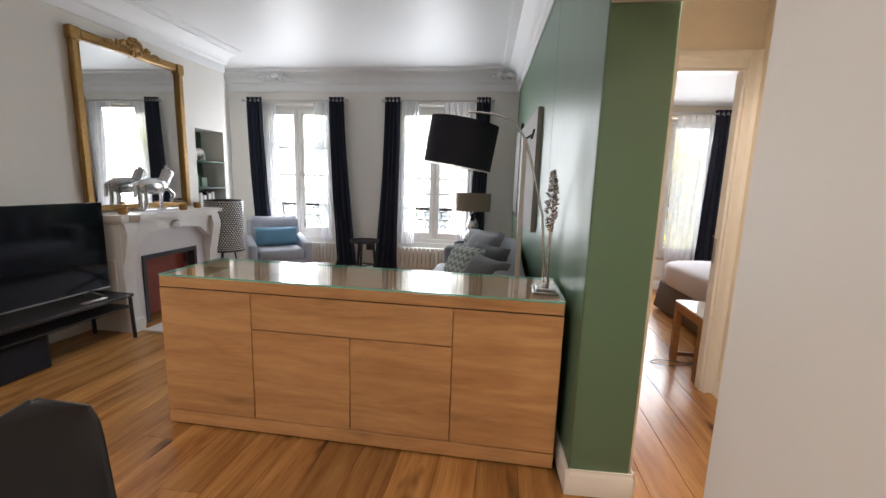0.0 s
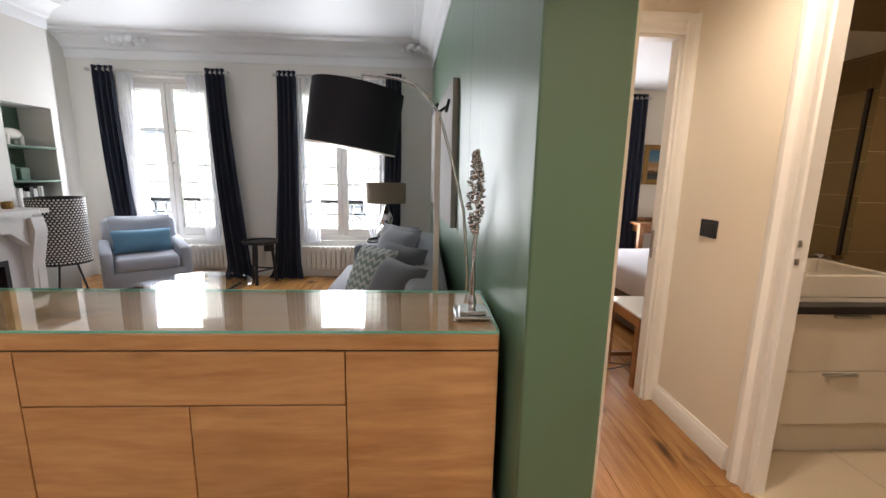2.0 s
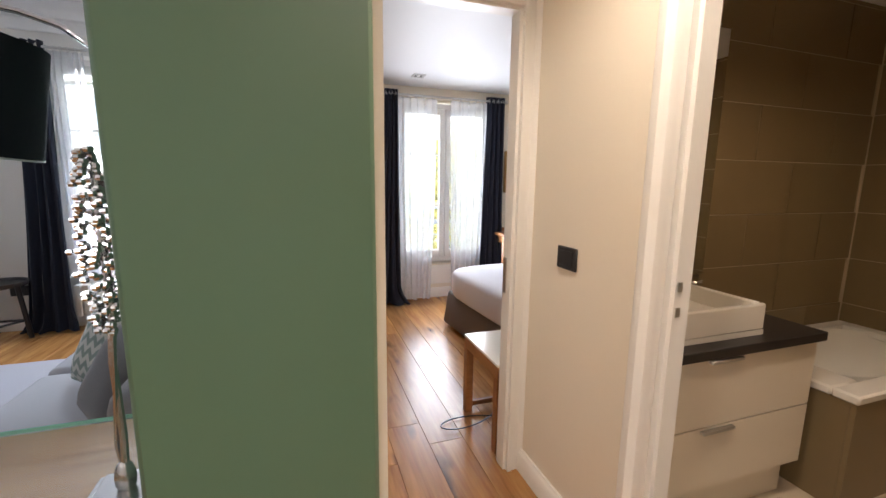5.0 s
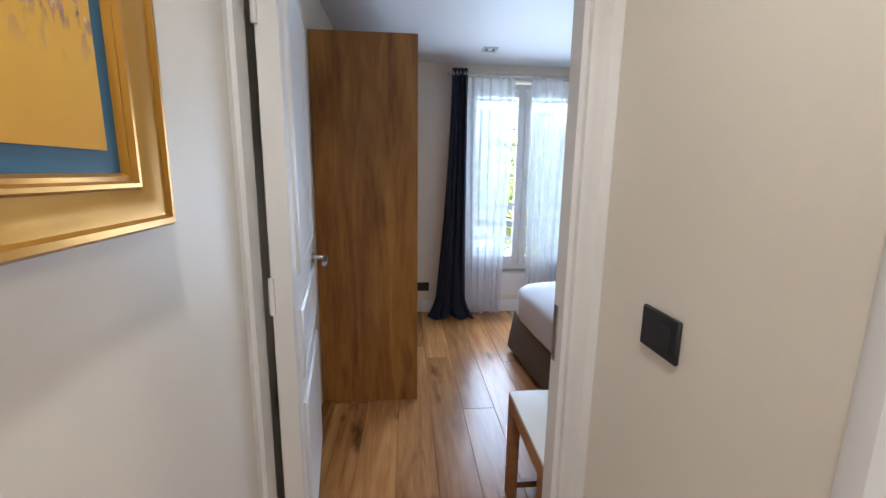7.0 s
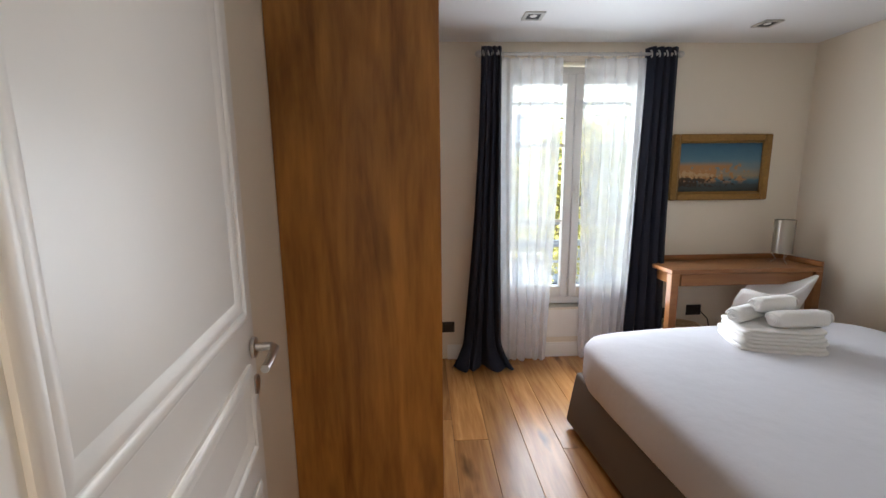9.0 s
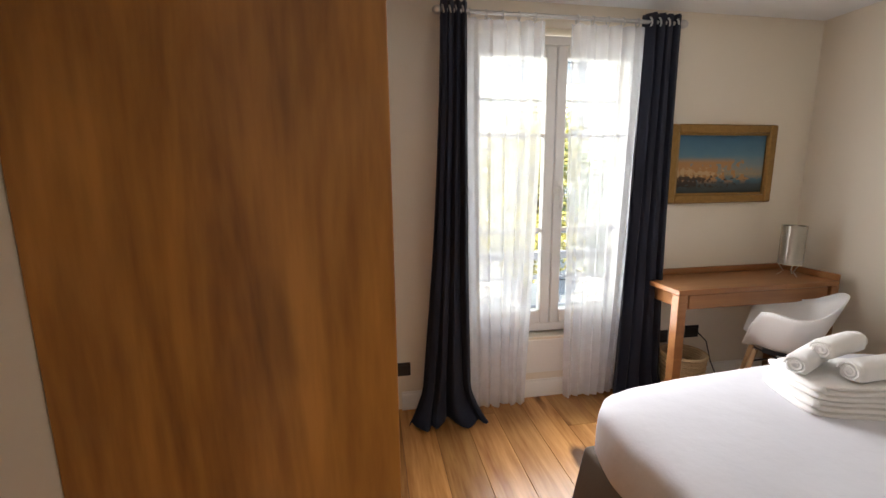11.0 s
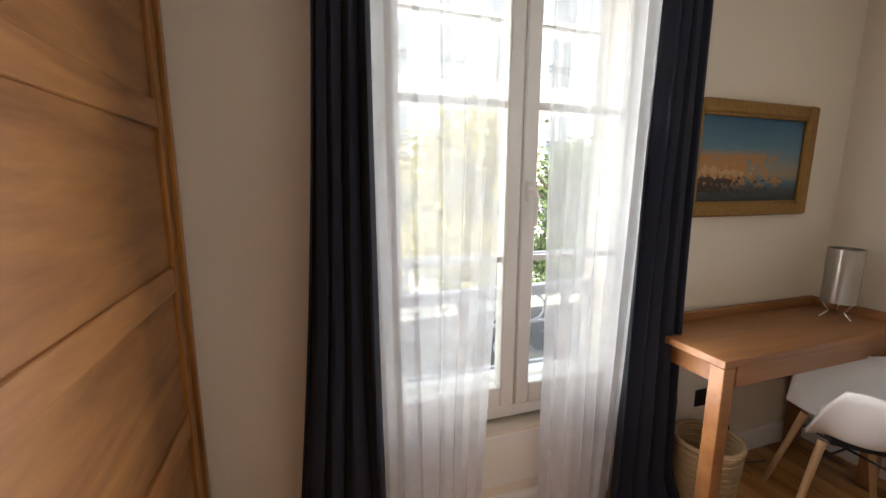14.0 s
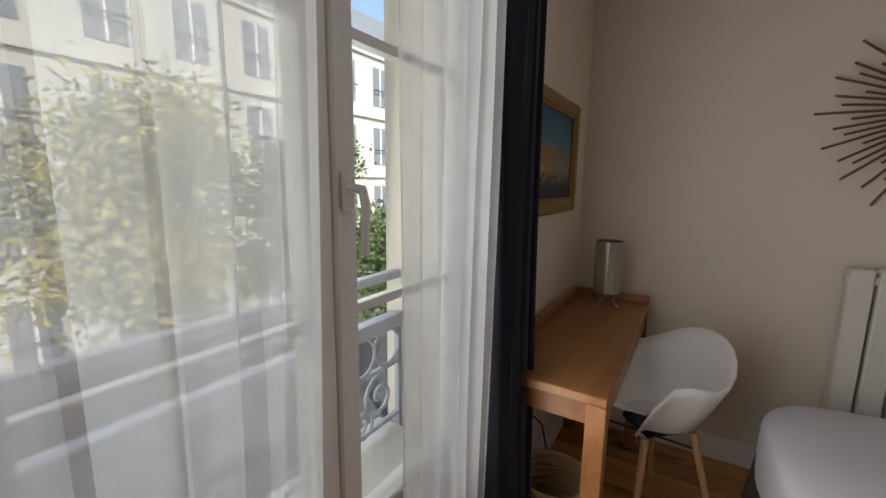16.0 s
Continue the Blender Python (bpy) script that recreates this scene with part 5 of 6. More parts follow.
part("lower_shelf", bx(-0.19, 0.19, -0.80, 0.80, 0.26, 0.275), BLACK, tb)
for x in (-0.18, 0.18):
    for y in (-0.80, 0.80):
        part("leg", rod(bmesh.new(), (x, y, 0.346), (x * 1.05, y * 1.01, 0), 0.014), BLACK, tb)
rc = thing("remote_control", (-2.46, 3.05, 0.371), "grey remote control on the television bench", "remote control")
part("body", bx(-0.02, 0.02, -0.09, 0.09, 0, 0.016, bevel=0.005), STEEL, rc)
sbx = thing("subwoofer", (-2.64, 2.52, 0), "black bass loudspeaker box under the bench", "loudspeaker")
part("cabinet", bx(-0.16, 0.16, -0.22, 0.22, 0.004, 0.235, bevel=0.008), BLACK, sbx)
part("cloth_front", bx(0.16, 0.165, -0.2, 0.2, 0.02, 0.22), BLACK_CLOTH, sbx)


def shell_chair(name, loc, rz, mat, label, height=0.80, arms=False, legs=BEECH, tilt=0):
    """A moulded plastic shell on splayed wooden legs. The sitter looks along -y."""
    ob = thing(name, loc, label, "chair", rz=rz)
    bm = bmesh.new()
    n, k = 18, 22
    rows = []
    for i in range(n + 1):
        u = i / n
        row = []
        for j in range(k + 1):
            v = j / k * 2 - 1
            w = abs(v)
            if arms:
                # a tub: the wall climbs from the front corners round to the back
                ang = math.pi * (0.5 + 0.82 * v)
                lift = max(0.0, 1 - w ** 3.0)
                r = 0.12 + 0.88 * u
                px, py = 0.27 * r * math.cos(ang), 0.25 * r * math.sin(ang)
                wall = max(0.0, (u - 0.45) / 0.55) ** 1.7
                high = (height - 0.645) * math.exp(-(w / 0.34) ** 2.6) + 0.20 + 0.03 * math.exp(-((w - 0.74) / 0.16) ** 2)
                high *= 1 - max(0.0, min(1.0, (w - 0.80) / 0.20)) ** 1.6
                row.append(bm.verts.new((px * (1 + 0.12 * wall), py * (1 + 0.14 * wall * lift), 0.43 + 0.015 * u + (high + 0.01) * wall)))
                continue
            if u < 0.5:
                s = u / 0.5
                y, z = -0.22 + 0.38 * s, 0.445 - 0.03 * math.sin(s * math.pi)
                half = 0.225 * (1 - 0.35 * (1 - min(1, s / 0.25)) ** 2)
                rise, out = w ** 2.6 * 0.045, 0.0
            else:
                s = (u - 0.5) / 0.5
                y, z = 0.16 + 0.08 * math.sin(s * 1.4), 0.445 + (height - 0.445) * (s ** 1.2)
                half = (0.215 - 0.035 * s) * (1 - 0.999 * max(0.0, (s - 0.5) / 0.5) ** 5) ** 0.42
                rise, out = w ** 2.6 * 0.045 * (1 - s), 0.0
                y -= w ** 2.2 * 0.06 * (1 - s ** 4)
            row.append(bm.verts.new((v * (half + out), y, z + rise)))
        rows.append(row)
    for lo, hi in zip(rows, rows[1:]):
        for j in range(k):
            bm.faces.new((lo[j], lo[j + 1], hi[j + 1], hi[j]))
    shell = part("shell", bm, mat, ob)
    thick(shell, 0.009)
    for x in (-1, 1):
        for y in (-1, 1):
            part("leg", rod(bmesh.new(), (x * 0.13, y * 0.12 - 0.02, 0.425), (x * 0.22, y * 0.22 - 0.02, 0.0), 0.017, 0.011), legs, ob)
    for x in (-1, 1):
        part("brace", rod(bmesh.new(), (x * 0.15, -0.15, 0.36), (-x * 0.15, 0.12, 0.36), 0.005), BLACK, ob)
    part("mount", bx(-0.09, 0.09, -0.10, 0.08, 0.400, 0.424), BLACK, ob)
    return ob


shell_chair("dining_chair", (-0.44, 1.15, 0), 48, BLACK_PLASTIC, "black moulded shell dining chair", 0.77).scale = (0.64, 0.9, 1.0)

# ---- hall ----
pa = thing("painting", (0, 0, 0), "yellow harbour painting in a wide gilt frame", "painting")
pa.matrix_world = GW @ Matrix.Translation((0.2665, 0.230, 1.300)) @ Matrix.Rotation(radians(90), 4, "Z")
PWd, PH = 0.472, 0.58
part("frame", framed([(0, 0), (0, 0.036), (0.004, 0.042), (0.012, 0.043), (0.016, 0.038), (0.030, 0.036), (0.046, 0.029), (0.052, 0.027), (0.055, 0.031), (0.060, 0.031), (0.063, 0.024), (0.068, 0.026), (0.072, 0.018), (0.072, 0.0)], PWd, PH), GILT, pa, "wide scooped gilt moulding")
part("liner", bx(0.070, PWd - 0.070, -0.017, 0, 0.070, PH - 0.070), BLUE_MAT, pa, "dark blue painted liner")
part("canvas", bx(0.098, PWd - 0.098, -0.021, -0.0175, 0.098, PH - 0.098), YELLOW, pa, "yellow abstract harbour scene")

# ---- bathroom ----
va = thing("vanity", (2.10, 2.75, 0), "cream lacquered vanity cabinet with two drawers", "cabinet")
part("body", bx(0, 0.87, 0.02, 0.53, 0.19, 0.735), VANITY, va)
part("plinth", bx(0.0, 0.87, 0.06, 0.53, 0.0115, 0.19), VANITY, va)
for z0, z1 in ((0.195, 0.455), (0.46, 0.733)):
    dr = part("drawer", bx(0.0, 0.87, 0.0, 0.019, z0, z1, bevel=0.002), VANITY, va)
    part("handle", bx(0.27, 0.43, -0.02, 0.0, z1 - 0.016, z1 - 0.004, bevel=0.002), STEEL, dr)
wt = thing("worktop", (2.06, 2.73, 0.737), "black stone worktop on the vanity", "worktop")
part("slab", bx(0, 0.93, 0, 0.555, 0, 0.038, bevel=0.003), SLATE, wt)
ba = thing("basin", (2.18, 2.79, 0.776), "white rectangular vessel basin on the worktop", "basin")
bm = bx(0, 0.52, 0, 0.40, 0, 0.02)
for a, b, c, d in ((0, 0.52, 0, 0.02), (0, 0.52, 0.38, 0.40), (0, 0.02, 0.02, 0.38), (0.50, 0.52, 0.02, 0.38)):
    box(bm, a, b, c, d, 0.02, 0.125, bevel=0.006)
box(bm, 0.02, 0.50, 0.02, 0.38, 0.02, 0.05)
part("bowl", bm, PORCELAIN, ba)
tp = thing("tap", (2.80, 3.22, 0.776), "dark chrome wall tap over the worktop", "tap")
bm = rod(bmesh.new(), (0, 0.055, 0.10), (0, 0.02, 0.10), 0.035, seg=20)
rod(bm, (0, 0.02, 0.10), (0, -0.05, 0.10), 0.012)
rod(bm, (0, -0.03, 0.10), (0.05, -0.03, 0.11), 0.007)
part("body", bm, CHROME, tp)
tr_ = thing("rolled_towel", (2.78, 2.90, 0.776), "white rolled towel on the worktop", "towel")
bm = bmesh.new()
spiral = [(0.045 * (1 - i / 40) * math.cos(i * 0.55), 0, 0.045 + 0.045 * (1 - i / 40) * math.sin(i * 0.55)) for i in range(34)]
rod(bm, (0, 0, 0.044), (0, 0.25, 0.044), 0.042, seg=20)
tube(bm, spiral, 0.006, 6)
part("roll", moved(bm, Matrix.Rotation(radians(12), 4, "Z")), TOWEL, tr_)
for x, h in ((2.20, 0.10), (2.26, 0.09)):
    sp = thing("soap_bottle", (x, 3.24, 0.776), "small clear toiletry bottle with silver cap", "bottle", "toiletry bottles")
    part("bottle", lathe(bmesh.new(), [(0, 0), (0.018, 0), (0.018, h), (0, h)], seg=12), FROST, sp)
    part("cap", lathe(bmesh.new(), [(0.012, h), (0.012, h + 0.03), (0, h + 0.03)], seg=12), STEEL, sp)
bmir = thing("bath_mirror", (2.42, 3.279, 0.90), "frameless wall mirror above the vanity", "mirror")
part("glass", bx(0, 0.53, -0.012, 0, 0, 1.18, bevel=0.002), MIRROR, bmir)
for z in (1.30, 1.52):
    gs = thing("glass_shelf", (2.08, 3.279, z), "narrow glass toiletry shelf", "shelf", "bathroom shelves")
    part("sheet", bx(0, 0.32, -0.11, 0, 0, 0.008), GREEN_GLASS, gs)
    bt = thing("soap_bottle", (2.34, 3.22, z + 0.009), "dark pump bottle on the glass shelf", "bottle", "toiletry bottles")
    part("bottle", lathe(bmesh.new(), [(0, 0), (0.022, 0), (0.022, 0.09), (0.008, 0.10), (0.008, 0.13), (0, 0.13)], seg=12), BLACK_PLASTIC, bt)
tu = thing("bathtub", (3.07, 2.64, 0.0), "built-in white bathtub with tiled panels", "bathtub")
part("side_panel", bx(0.0, 0.02, 0.02, 0.64, 0.012, 0.49), TILE, tu, "olive brown tiled panel")
part("front_panel", bx(0.0, 1.09, 0.0, 0.019, 0.012, 0.49), TILE, tu, "olive brown tiled panel")
bm = bmesh.new()
for a, b, c, d in ((-0.01, 1.09, -0.01, 0.085), (-0.01, 1.09, 0.575, 0.635), (-0.01, 0.17, 0.085, 0.575), (1.0, 1.09, 0.085, 0.575)):
    box(bm, a, b, c, d, 0.491, 0.53, bevel=0.008)
part("rim", bm, PORCELAIN, tu)
bm = bmesh.new()
rows = []
for q, (sx, z) in enumerate(((1.0, 0.52), (0.96, 0.40), (0.90, 0.22), (0.80, 0.14), (0.0, 0.12))):
    rows.append([bm.verts.new((0.585 + 0.43 * sx * math.copysign(abs(math.cos(t * math.tau / 28)) ** 0.6, math.cos(t * math.tau / 28)), 0.33 + 0.255 * sx * math.copysign(abs(math.sin(t * math.tau / 28)) ** 0.6, math.sin(t * math.tau / 28)), z)) for t in range(28)])
for lo, hi in zip(rows, rows[1:]):
    for t in range(28):
        bm.faces.new((lo[t], lo[(t + 1) % 28], hi[(t + 1) % 28], hi[t]))
bmesh.ops.remove_doubles(bm, verts=bm.verts, dist=1e-4)
part("basin_shell", bm, PORCELAIN, tu)
scn = thing("shower_screen", (3.52, 2.68, 0.531), "glass shower screen with a dark metal edge", "shower screen")
part("pane", bx(0.02, 0.6, -0.004, 0.004, 0.0, 1.4), GLASS, scn)
part("edge_profile", bx(0.0, 0.019, -0.012, 0.012, 0.0, 1.4), BLACK, scn)

# ---- bedroom ----
wr = thing("wardrobe", (BX0, 4.62, 0), "tall warm teak wardrobe with framed plank doors", "wardrobe")
part("side", bx(0.002, 0.572, 0.0, 0.03, 0.004, 2.10, bevel=0.002), TEAK_V, wr)
part("side", bx(0.002, 0.54, 1.585, 1.61, 0.004, 2.10, bevel=0.002), TEAK_V, wr)
part("back_body", bx(0.002, 0.50, 0.031, 1.584, 0.004, 2.09), TEAK_V, wr)
part("top", bx(0.002, 0.54, 0.031, 1.584, 2.091, 2.10), TEAK_V, wr)


def wardrobe_door(y0, y1, x):
    d = part("door", bx(x - 0.018, x - 0.003, y0 + 0.045, y1 - 0.045, 0.05, 2.05), TEAK_H, wr)
    for a, b in ((y0, y0 + 0.05), (y1 - 0.05, y1)):
        part("stile", bx(x - 0.022, x + 0.008, a, b, 0.012, 2.088, bevel=0.003), TEAK_V, d)
    for z in (0.012, 0.25, 0.67, 1.09, 1.51, 1.93):
        part("rail", bx(x - 0.02, x + 0.006, y0 + 0.05, y1 - 0.05, z, z + 0.07, bevel=0.003), TEAK_H, d)
    return d


wardrobe_door(0.035, 0.60, 0.528)
wardrobe_door(0.72, 1.58, 0.522)
for z in (0.35, 0.95, 1.55):
    part("hinge", bx(0.516, 0.522, 0.675, 0.695, z, z + 0.045, bevel=0.002), COPPER, wr)
part("middle_post", bx(0.501, 0.515, 0.625, 0.718, 0.012, 2.088), TEAK_V, wr)

bed = thing("bed", (2.36, 3.735, 0), "double bed with smooth white linen and a brown skirt", "bed", rz=4.5)
bm = box(bmesh.new(), 0.03, 1.70, 0.03, 1.55, 0.03, 0.34, bevel=0.02)
for v in bm.verts:
    flare = 0.035 * (1 - (v.co.z - 0.03) / 0.31)
    v.co.x += flare * (-1 if v.co.x < 0.9 else 0)
    v.co.y += flare * (-1 if v.co.y < 0.8 else 1)
part("skirt", bm, SKIRT, bed)
bm = bmesh.new()
blob(bm, 0.87, 0.79, 0.435, 0.88, 0.81, 0.145, 7, 96, 28, wob=0.010)
part("duvet", bm, LINEN, bed, "smooth white bed cover")
for x in (0.12, 1.62):
    for y in (0.12, 1.45):
        part("leg", bx(x - 0.03, x + 0.03, y - 0.03, y + 0.03, 0, 0.051), BLACK, bed)


def towel(x, y, z, w, d, h, rz, roll=False):
    ob = thing("towel", (x, y, z), "rolled white towel on the bed" if roll else "folded white towel on the bed", "towel", "bed towels", rz=rz)
    bm = bmesh.new()
    if roll:
        r = h / 2
        blob(bm, 0, 0, r, w / 2, r, r * 0.96, 5, 30, 18, tilt=None, wob=0.05)
        for v in bm.verts:
            q = math.hypot(v.co.y, v.co.z - r)
            if q > r:
                v.co.y, v.co.z = v.co.y * r / q, r + (v.co.z - r) * r / q
        for end in (-1, 1):
            tube(bm, [(end * (w / 2 + 0.002), r * 0.86 * (1 - i / 34) * math.cos(i * 0.55), r + r * 0.82 * (1 - i / 34) * math.sin(i * 0.55)) for i in range(30)], 0.005, 5)
    else:
        for i in range(3):
            blob(bm, 0.006 * math.sin(i * 2.1 + x * 9), 0.005 * i, h * (0.17 + 0.33 * i), w / 2 - 0.006 * (i % 2), d / 2 - 0.004 * i, h * 0.185, 5, 40, 12, wob=0.05)
        for i in range(2):
            blob(bm, -w / 2 + 0.02, 0.004 * i, h * (0.27 + 0.46 * i), 0.026, d / 2 - 0.01, h * 0.27, 3, 20, 10, wob=0.08)
    part("cloth", bm, TOWEL, ob)


TZ = 0.575
towel(3.17, 5.05, TZ, 0.40, 0.29, 0.056, -16)
towel(3.18, 5.06, TZ + 0.054, 0.38, 0.27, 0.050, -13)
towel(3.09, 5.12, TZ + 0.103, 0.24, 0.085, 0.082, 22, True)
towel(3.25, 5.00, TZ + 0.103, 0.28, 0.095, 0.086, 2, True)
towel(3.21, 5.11, TZ + 0.150, 0.24, 0.085, 0.08, 12, True)

# bench with a white glass top and a pierced lantern on it
bn = thing("bench", (1.87, 3.42, 0), "low oak side table with a white glass top", "table")
part("top", bx(0, 0.62, 0, 0.44, 0.462, 0.476, bevel=0.002), PORCELAIN, bn, "white glass top")
part("frame", bx(0.0, 0.62, 0.0, 0.44, 0.40, 0.461, bevel=0.003), TEAK_X, bn)
for x in (0.022, 0.598):
    for y in (0.022, 0.418):
        part("leg", bx(x - 0.022, x + 0.022, y - 0.022, y + 0.022, 0, 0.40, bevel=0.002), TEAK_X, bn)
part("stretcher", bx(0.045, 0.575, 0.41, 0.43, 0.03, 0.06), TEAK_X, bn)
ln = thing("lantern", (2.25, 3.76, 0.477), "green pierced metal lantern on the side table", "lantern")
bm = bmesh.new()
for r in range(9):
    for i in range(16):
        a = (i + 0.5 * (r % 2)) * math.tau / 16
        pts = []
        for q in range(9):
            t_ = q * math.tau / 8
            aa = a + 0.16 * math.cos(t_)
            pts.append((0.066 * math.cos(aa), 0.066 * math.sin(aa), 0.02 + r * 0.022 + 0.0105 * math.sin(t_)))
        tube(bm, pts, 0.0028, 4)
part("pierced_wall", bm, TEAL_GREEN, ln)
part("rim", lathe(bmesh.new(), [(0.062, 0.208), (0.07, 0.208), (0.07, 0.216), (0.062, 0.216), (0.062, 0.208)], seg=24), TEAL_GREEN, ln)
part("base", lathe(bmesh.new(), [(0, 0), (0.07, 0), (0.07, 0.01), (0, 0.01)], seg=24), TEAL_GREEN, ln)
cb = thing("cable", (1.9, 3.66, 0.004), "thin black cable looped on the floor", "cable")
part("cord", tube(bmesh.new(), [(0.10 - 0.22 * math.sin(i * 0.16) + 0.10 * math.cos(i * 0.35), 0.08 * math.sin(i * 0.35) + 0.006 * i, 0.006 + 0.004 * (i % 19 > 9)) for i in range(30)], 0.0035, 6), BLACK, cb)

# desk
desk = thing("desk", (3.14, 5.86, 0), "teak writing desk with a raised rim and drawer", "desk")
part("top", bx(0.0, 1.09, 0.0, 0.37, 0.745, 0.775, bevel=0.003), TEAK_X, desk)
part("apron", bx(0.05, 1.04, 0.02, 0.35, 0.655, 0.745), TEAK_X, desk)
part("drawer", bx(0.075, 1.015, 0.008, 0.019, 0.662, 0.742, bevel=0.002), TEAK_X, desk)
for a, b, c, d, h in ((0.0, 1.09, 0.352, 0.37, 0.815), (1.072, 1.09, 0.0, 0.352, 0.815)):
    part("rim", bx(a, b, c, d, 0.7752, h, bevel=0.003), TEAK_X, desk)
for x in (0.028, 1.062):
    for y in (0.028, 0.342):
        part("leg", bx(x - 0.028, x + 0.028, y - 0.028, y + 0.028, 0, 0.745, bevel=0.003), TEAK_X, desk)
dl = thing("desk_lamp", (4.07, 6.04, 0.7755), "cylindrical smoked glass desk lamp on wire legs", "lamp")
part("shade", lathe(bmesh.new(), [(0.064, 0.075), (0.064, 0.32), (0.060, 0.32), (0.060, 0.075), (0.064, 0.075)], seg=32), FROST, dl)
part("inner_tube", lathe(bmesh.new(), [(0.02, 0.08), (0.02, 0.30), (0, 0.30)], seg=12), WHITE_PLASTIC, dl)
for i in range(3):
    a = i * math.tau / 3 + 0.4
    part("leg", tube(bmesh.new(), [(0.062 * math.cos(a), 0.062 * math.sin(a), 0.08), (0.03 * math.cos(a), 0.03 * math.sin(a), 0.03), (0.06 * math.cos(a), 0.06 * math.sin(a), 0.003)], 0.003, 6), STEEL, dl)
    part("spoke", rod(bmesh.new(), (0.062 * math.cos(a), 0.062 * math.sin(a), 0.08), (0, 0, 0.085), 0.003), STEEL, dl)
shell_chair("desk_chair", (3.76, 5.77, 0), -137, WHITE_PLASTIC, "white moulded armchair shell on wooden legs", 0.77, True).scale = (0.84, 0.86, 1.0)
bk = thing("waste_basket", (3.38, 6.06, 0), "woven wicker waste basket under the desk", "basket")
bm = bmesh.new()
for i in range(20):
    z = 0.008 + i * 0.0145
    r = 0.105 + 0.02 * i / 20
    tube(bm, [((r + 0.003 * math.sin(q * 6 + i * math.pi)) * math.cos(q * math.tau / 36), (r + 0.003 * math.sin(q * 6 + i * math.pi)) * math.sin(q * math.tau / 36), z) for q in range(37)], 0.0085, 6)
part("weave", bm, WICKER, bk)
part("bottom", lathe(bmesh.new(), [(0, 0.001), (0.104, 0.001), (0.104, 0.01), (0, 0.01)], seg=24), WICKER, bk)
part("rim", tube(bmesh.new(), [(0.128 * math.cos(q * math.tau / 36), 0.128 * math.sin(q * math.tau / 36), 0.30) for q in range(37)], 0.011, 6), WICKER, bk)
cd = thing("cable", (3.62, 6.20, 0.0), "thin black cable hanging from the socket", "cable")
part("cord", tube(bmesh.new(), [(0, 0.03, 0.36), (0.05, 0.0, 0.30), (0.08, -0.02, 0.16), (0.14, -0.04, 0.02), (0.3, -0.06, 0.008)], 0.004, 6), BLACK, cd)

# harbour painting
hp = thing("painting", (3.295, FY - 0.001, 1.235), "small harbour painting in an old gilt frame", "painting")
w, h = 0.765, 0.49
for a, b, c, d in ((0, 0.055, 0, h), (w - 0.055, w, 0, h), (0.055, w - 0.055, 0, 0.055), (0.055, w - 0.055, h - 0.055, h)):
    part("frame_side", bx(a, b, -0.035, 0, c, d, bevel=0.008), GOLD, hp)
for a, b, c, d in ((0.05, 0.066, 0.05, h - 0.05), (w - 0.066, w - 0.05, 0.05, h - 0.05), (0.066, w - 0.066, 0.05, 0.066), (0.066, w - 0.066, h - 0.066, h - 0.05)):
    part("inner_slip", bx(a, b, -0.026, 0, c, d, bevel=0.003), GOLD, hp)
part("canvas", bx(0.06, w - 0.06, -0.014, -0.008, 0.06, h - 0.06), SEA, hp, "harbour at dusk under a blue sky")

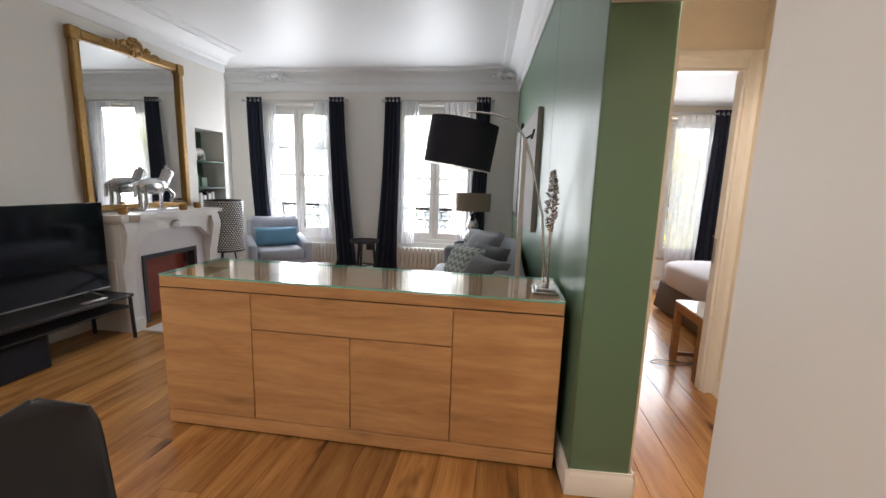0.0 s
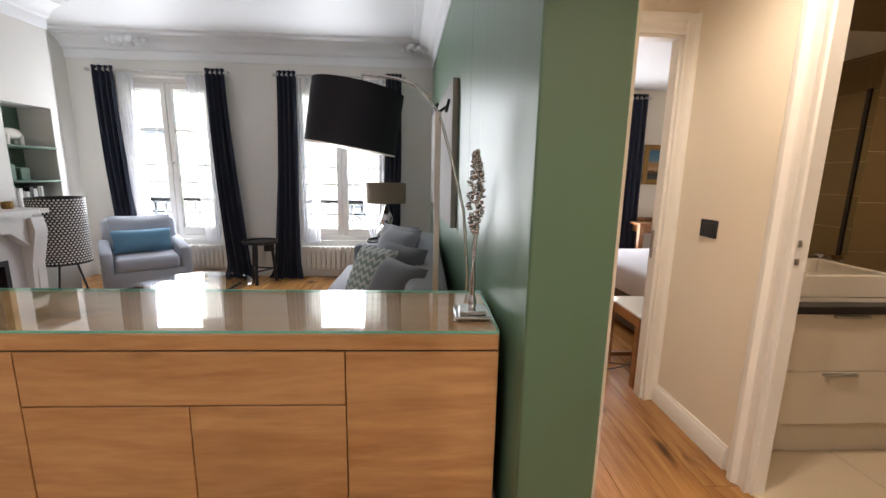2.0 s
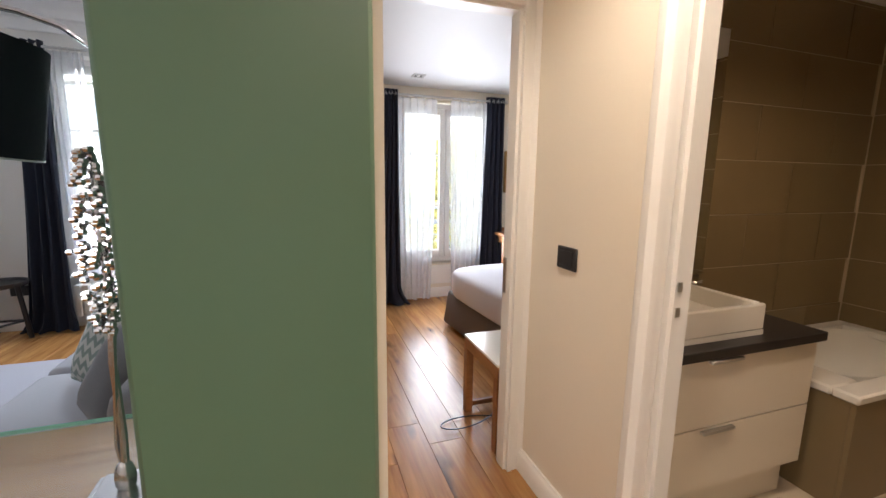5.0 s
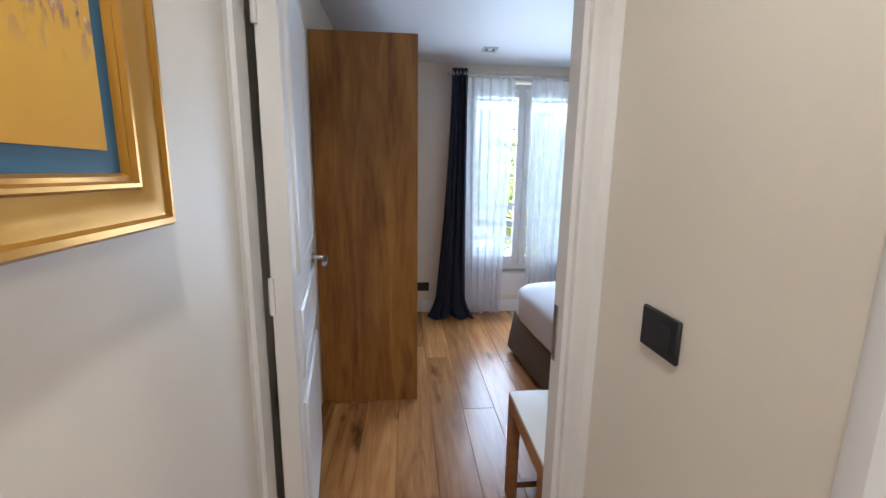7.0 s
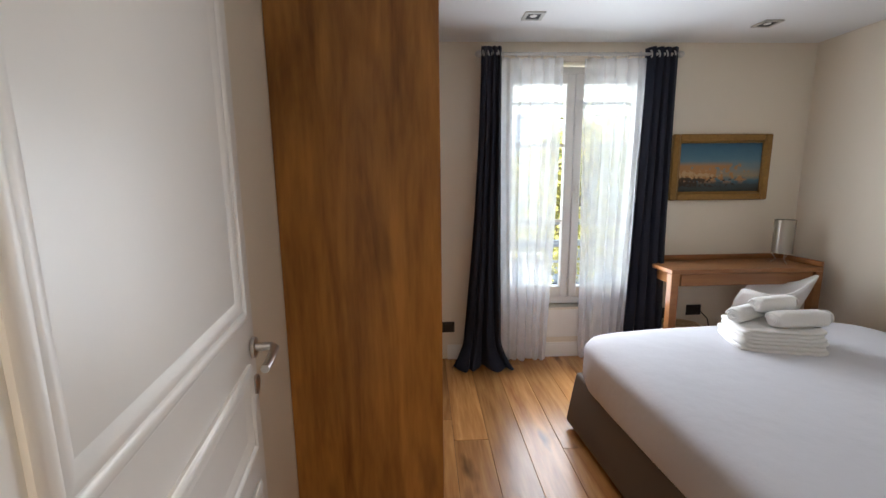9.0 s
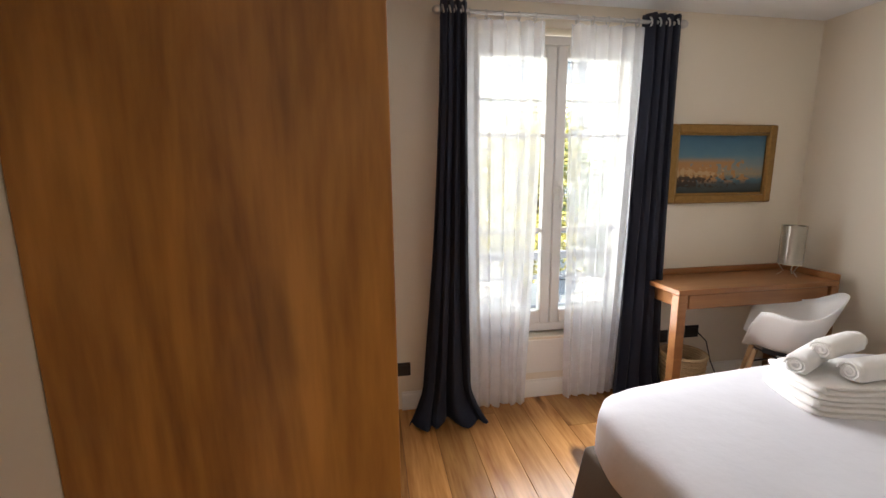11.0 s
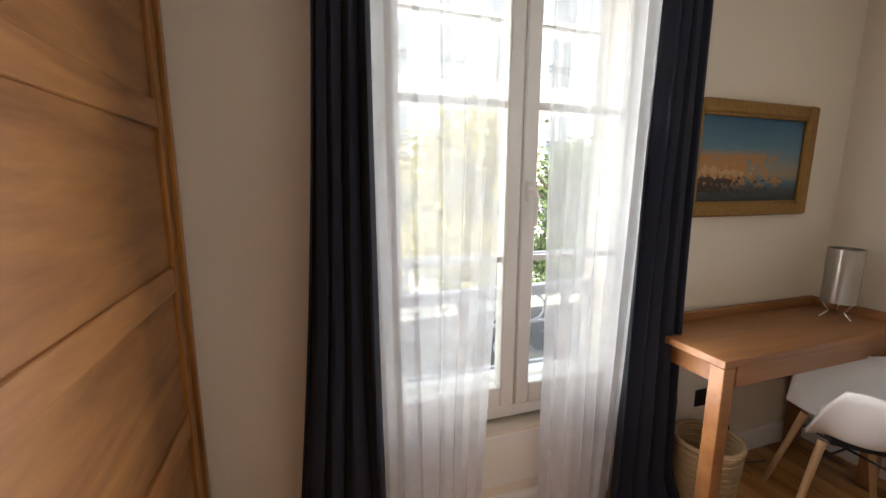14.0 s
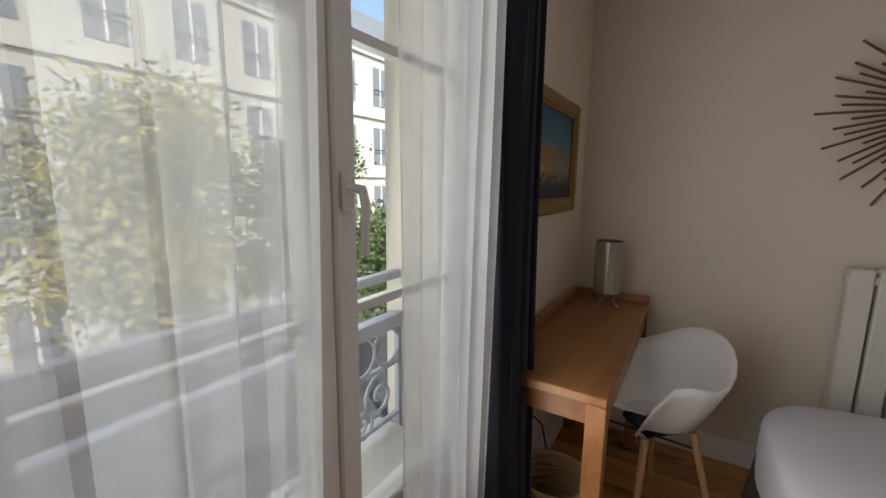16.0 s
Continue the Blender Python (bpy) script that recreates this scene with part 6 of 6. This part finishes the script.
# sunburst on the wall over the bed
sbm = thing("sunburst", (BX1 - 0.015, 4.90, 1.66), "bronze sunburst of thin metal rods on the wall", "wall ornament")
rr = random.Random(6)
for i in range(72):
    a = i * math.tau / 72
    r = (0.42, 0.34, 0.38, 0.30)[i % 4] + rr.uniform(-0.015, 0.015)
    xo = -0.006 - 0.006 * (i % 3)
    part("ray", rod(bmesh.new(), (xo, 0.11 * math.cos(a), 0.11 * math.sin(a)), (xo, r * math.cos(a), r * math.sin(a)), 0.005, seg=6), COPPER, sbm)
part("centre_ring", moved(lathe(bmesh.new(), [(0.10, -0.01), (0.125, -0.01), (0.125, 0.012), (0.10, 0.012), (0.10, -0.01)], seg=32), Matrix.Rotation(radians(90), 4, "Y")), COPPER, sbm)
part("centre_mirror", moved(lathe(bmesh.new(), [(0, -0.006), (0.10, -0.006), (0.10, 0.0), (0, 0.0)], seg=32), Matrix.Rotation(radians(90), 4, "Y")), MIRROR, sbm)

# ---- floor planks and tiles ----
rng = random.Random(5)
PW = 0.19
plank_meshes = {}


def plank_mesh(length):
    if length not in plank_meshes:
        bm = bx(-PW / 2 + 0.0008, PW / 2 - 0.0008, 0.0008, length - 0.0008, -0.008, 0.0, bevel=0.0012)
        plank_meshes[length] = mesh_of("plank", bm, OAK_FLOOR, smooth=False)
    return plank_meshes[length]


for i in range(int(8.2 / PW) + 1):
    x = -3.55 + PW * (i + 0.5)
    if x > 4.4:
        continue
    start = 5.1 if x < -3.2 else -1.6
    y = start - rng.choice((0.0, 0.5, 0.9, 1.4))
    while y < FY - 0.02:
        length = rng.choice((1.6, 1.9, 2.2))
        y0, y1 = max(y, start), min(y + length, FY + 0.04)
        if y1 - y0 > 0.03:
            piece("plank", plank_mesh(round(y1 - y0, 2)), floor, Matrix.Translation((x, y0, 0)))
        y += length

tile = mesh_of("tile", bx(0.002, 0.598, 0.002, 0.598, 0.0, 0.007, bevel=0.002), TILE_FLOOR, smooth=False)
for i in range(4):
    for j in range(4):
        piece("tile", tile, bath_floor, Matrix.Translation((1.95 + 0.6 * i, 1.05 + 0.6 * j, 0.004)))
wtile = mesh_of("tile", bx(0.002, 0.598, -0.003, 0, 0.002, 0.278, bevel=0.0008), TILE, smooth=False)
for r in range(9):
    for i in range(-1, 4):
        x = 2.35 + 0.6 * i + (0.3 if r % 2 else 0)
        if 1.9 < x < 3.95:
            piece("tile", wtile, bpy.data.objects["wall_bath_back"], Matrix.Translation((x, 3.29, 0.08 + 0.28 * (r - 0))))
    for i in range(4):
        piece("tile", wtile, bpy.data.objects["wall_bath_right"], Matrix.Translation((4.17, 3.28 - 0.6 * i, 0.08 + 0.28 * r)) @ Matrix.Rotation(radians(-90), 4, "Z"))
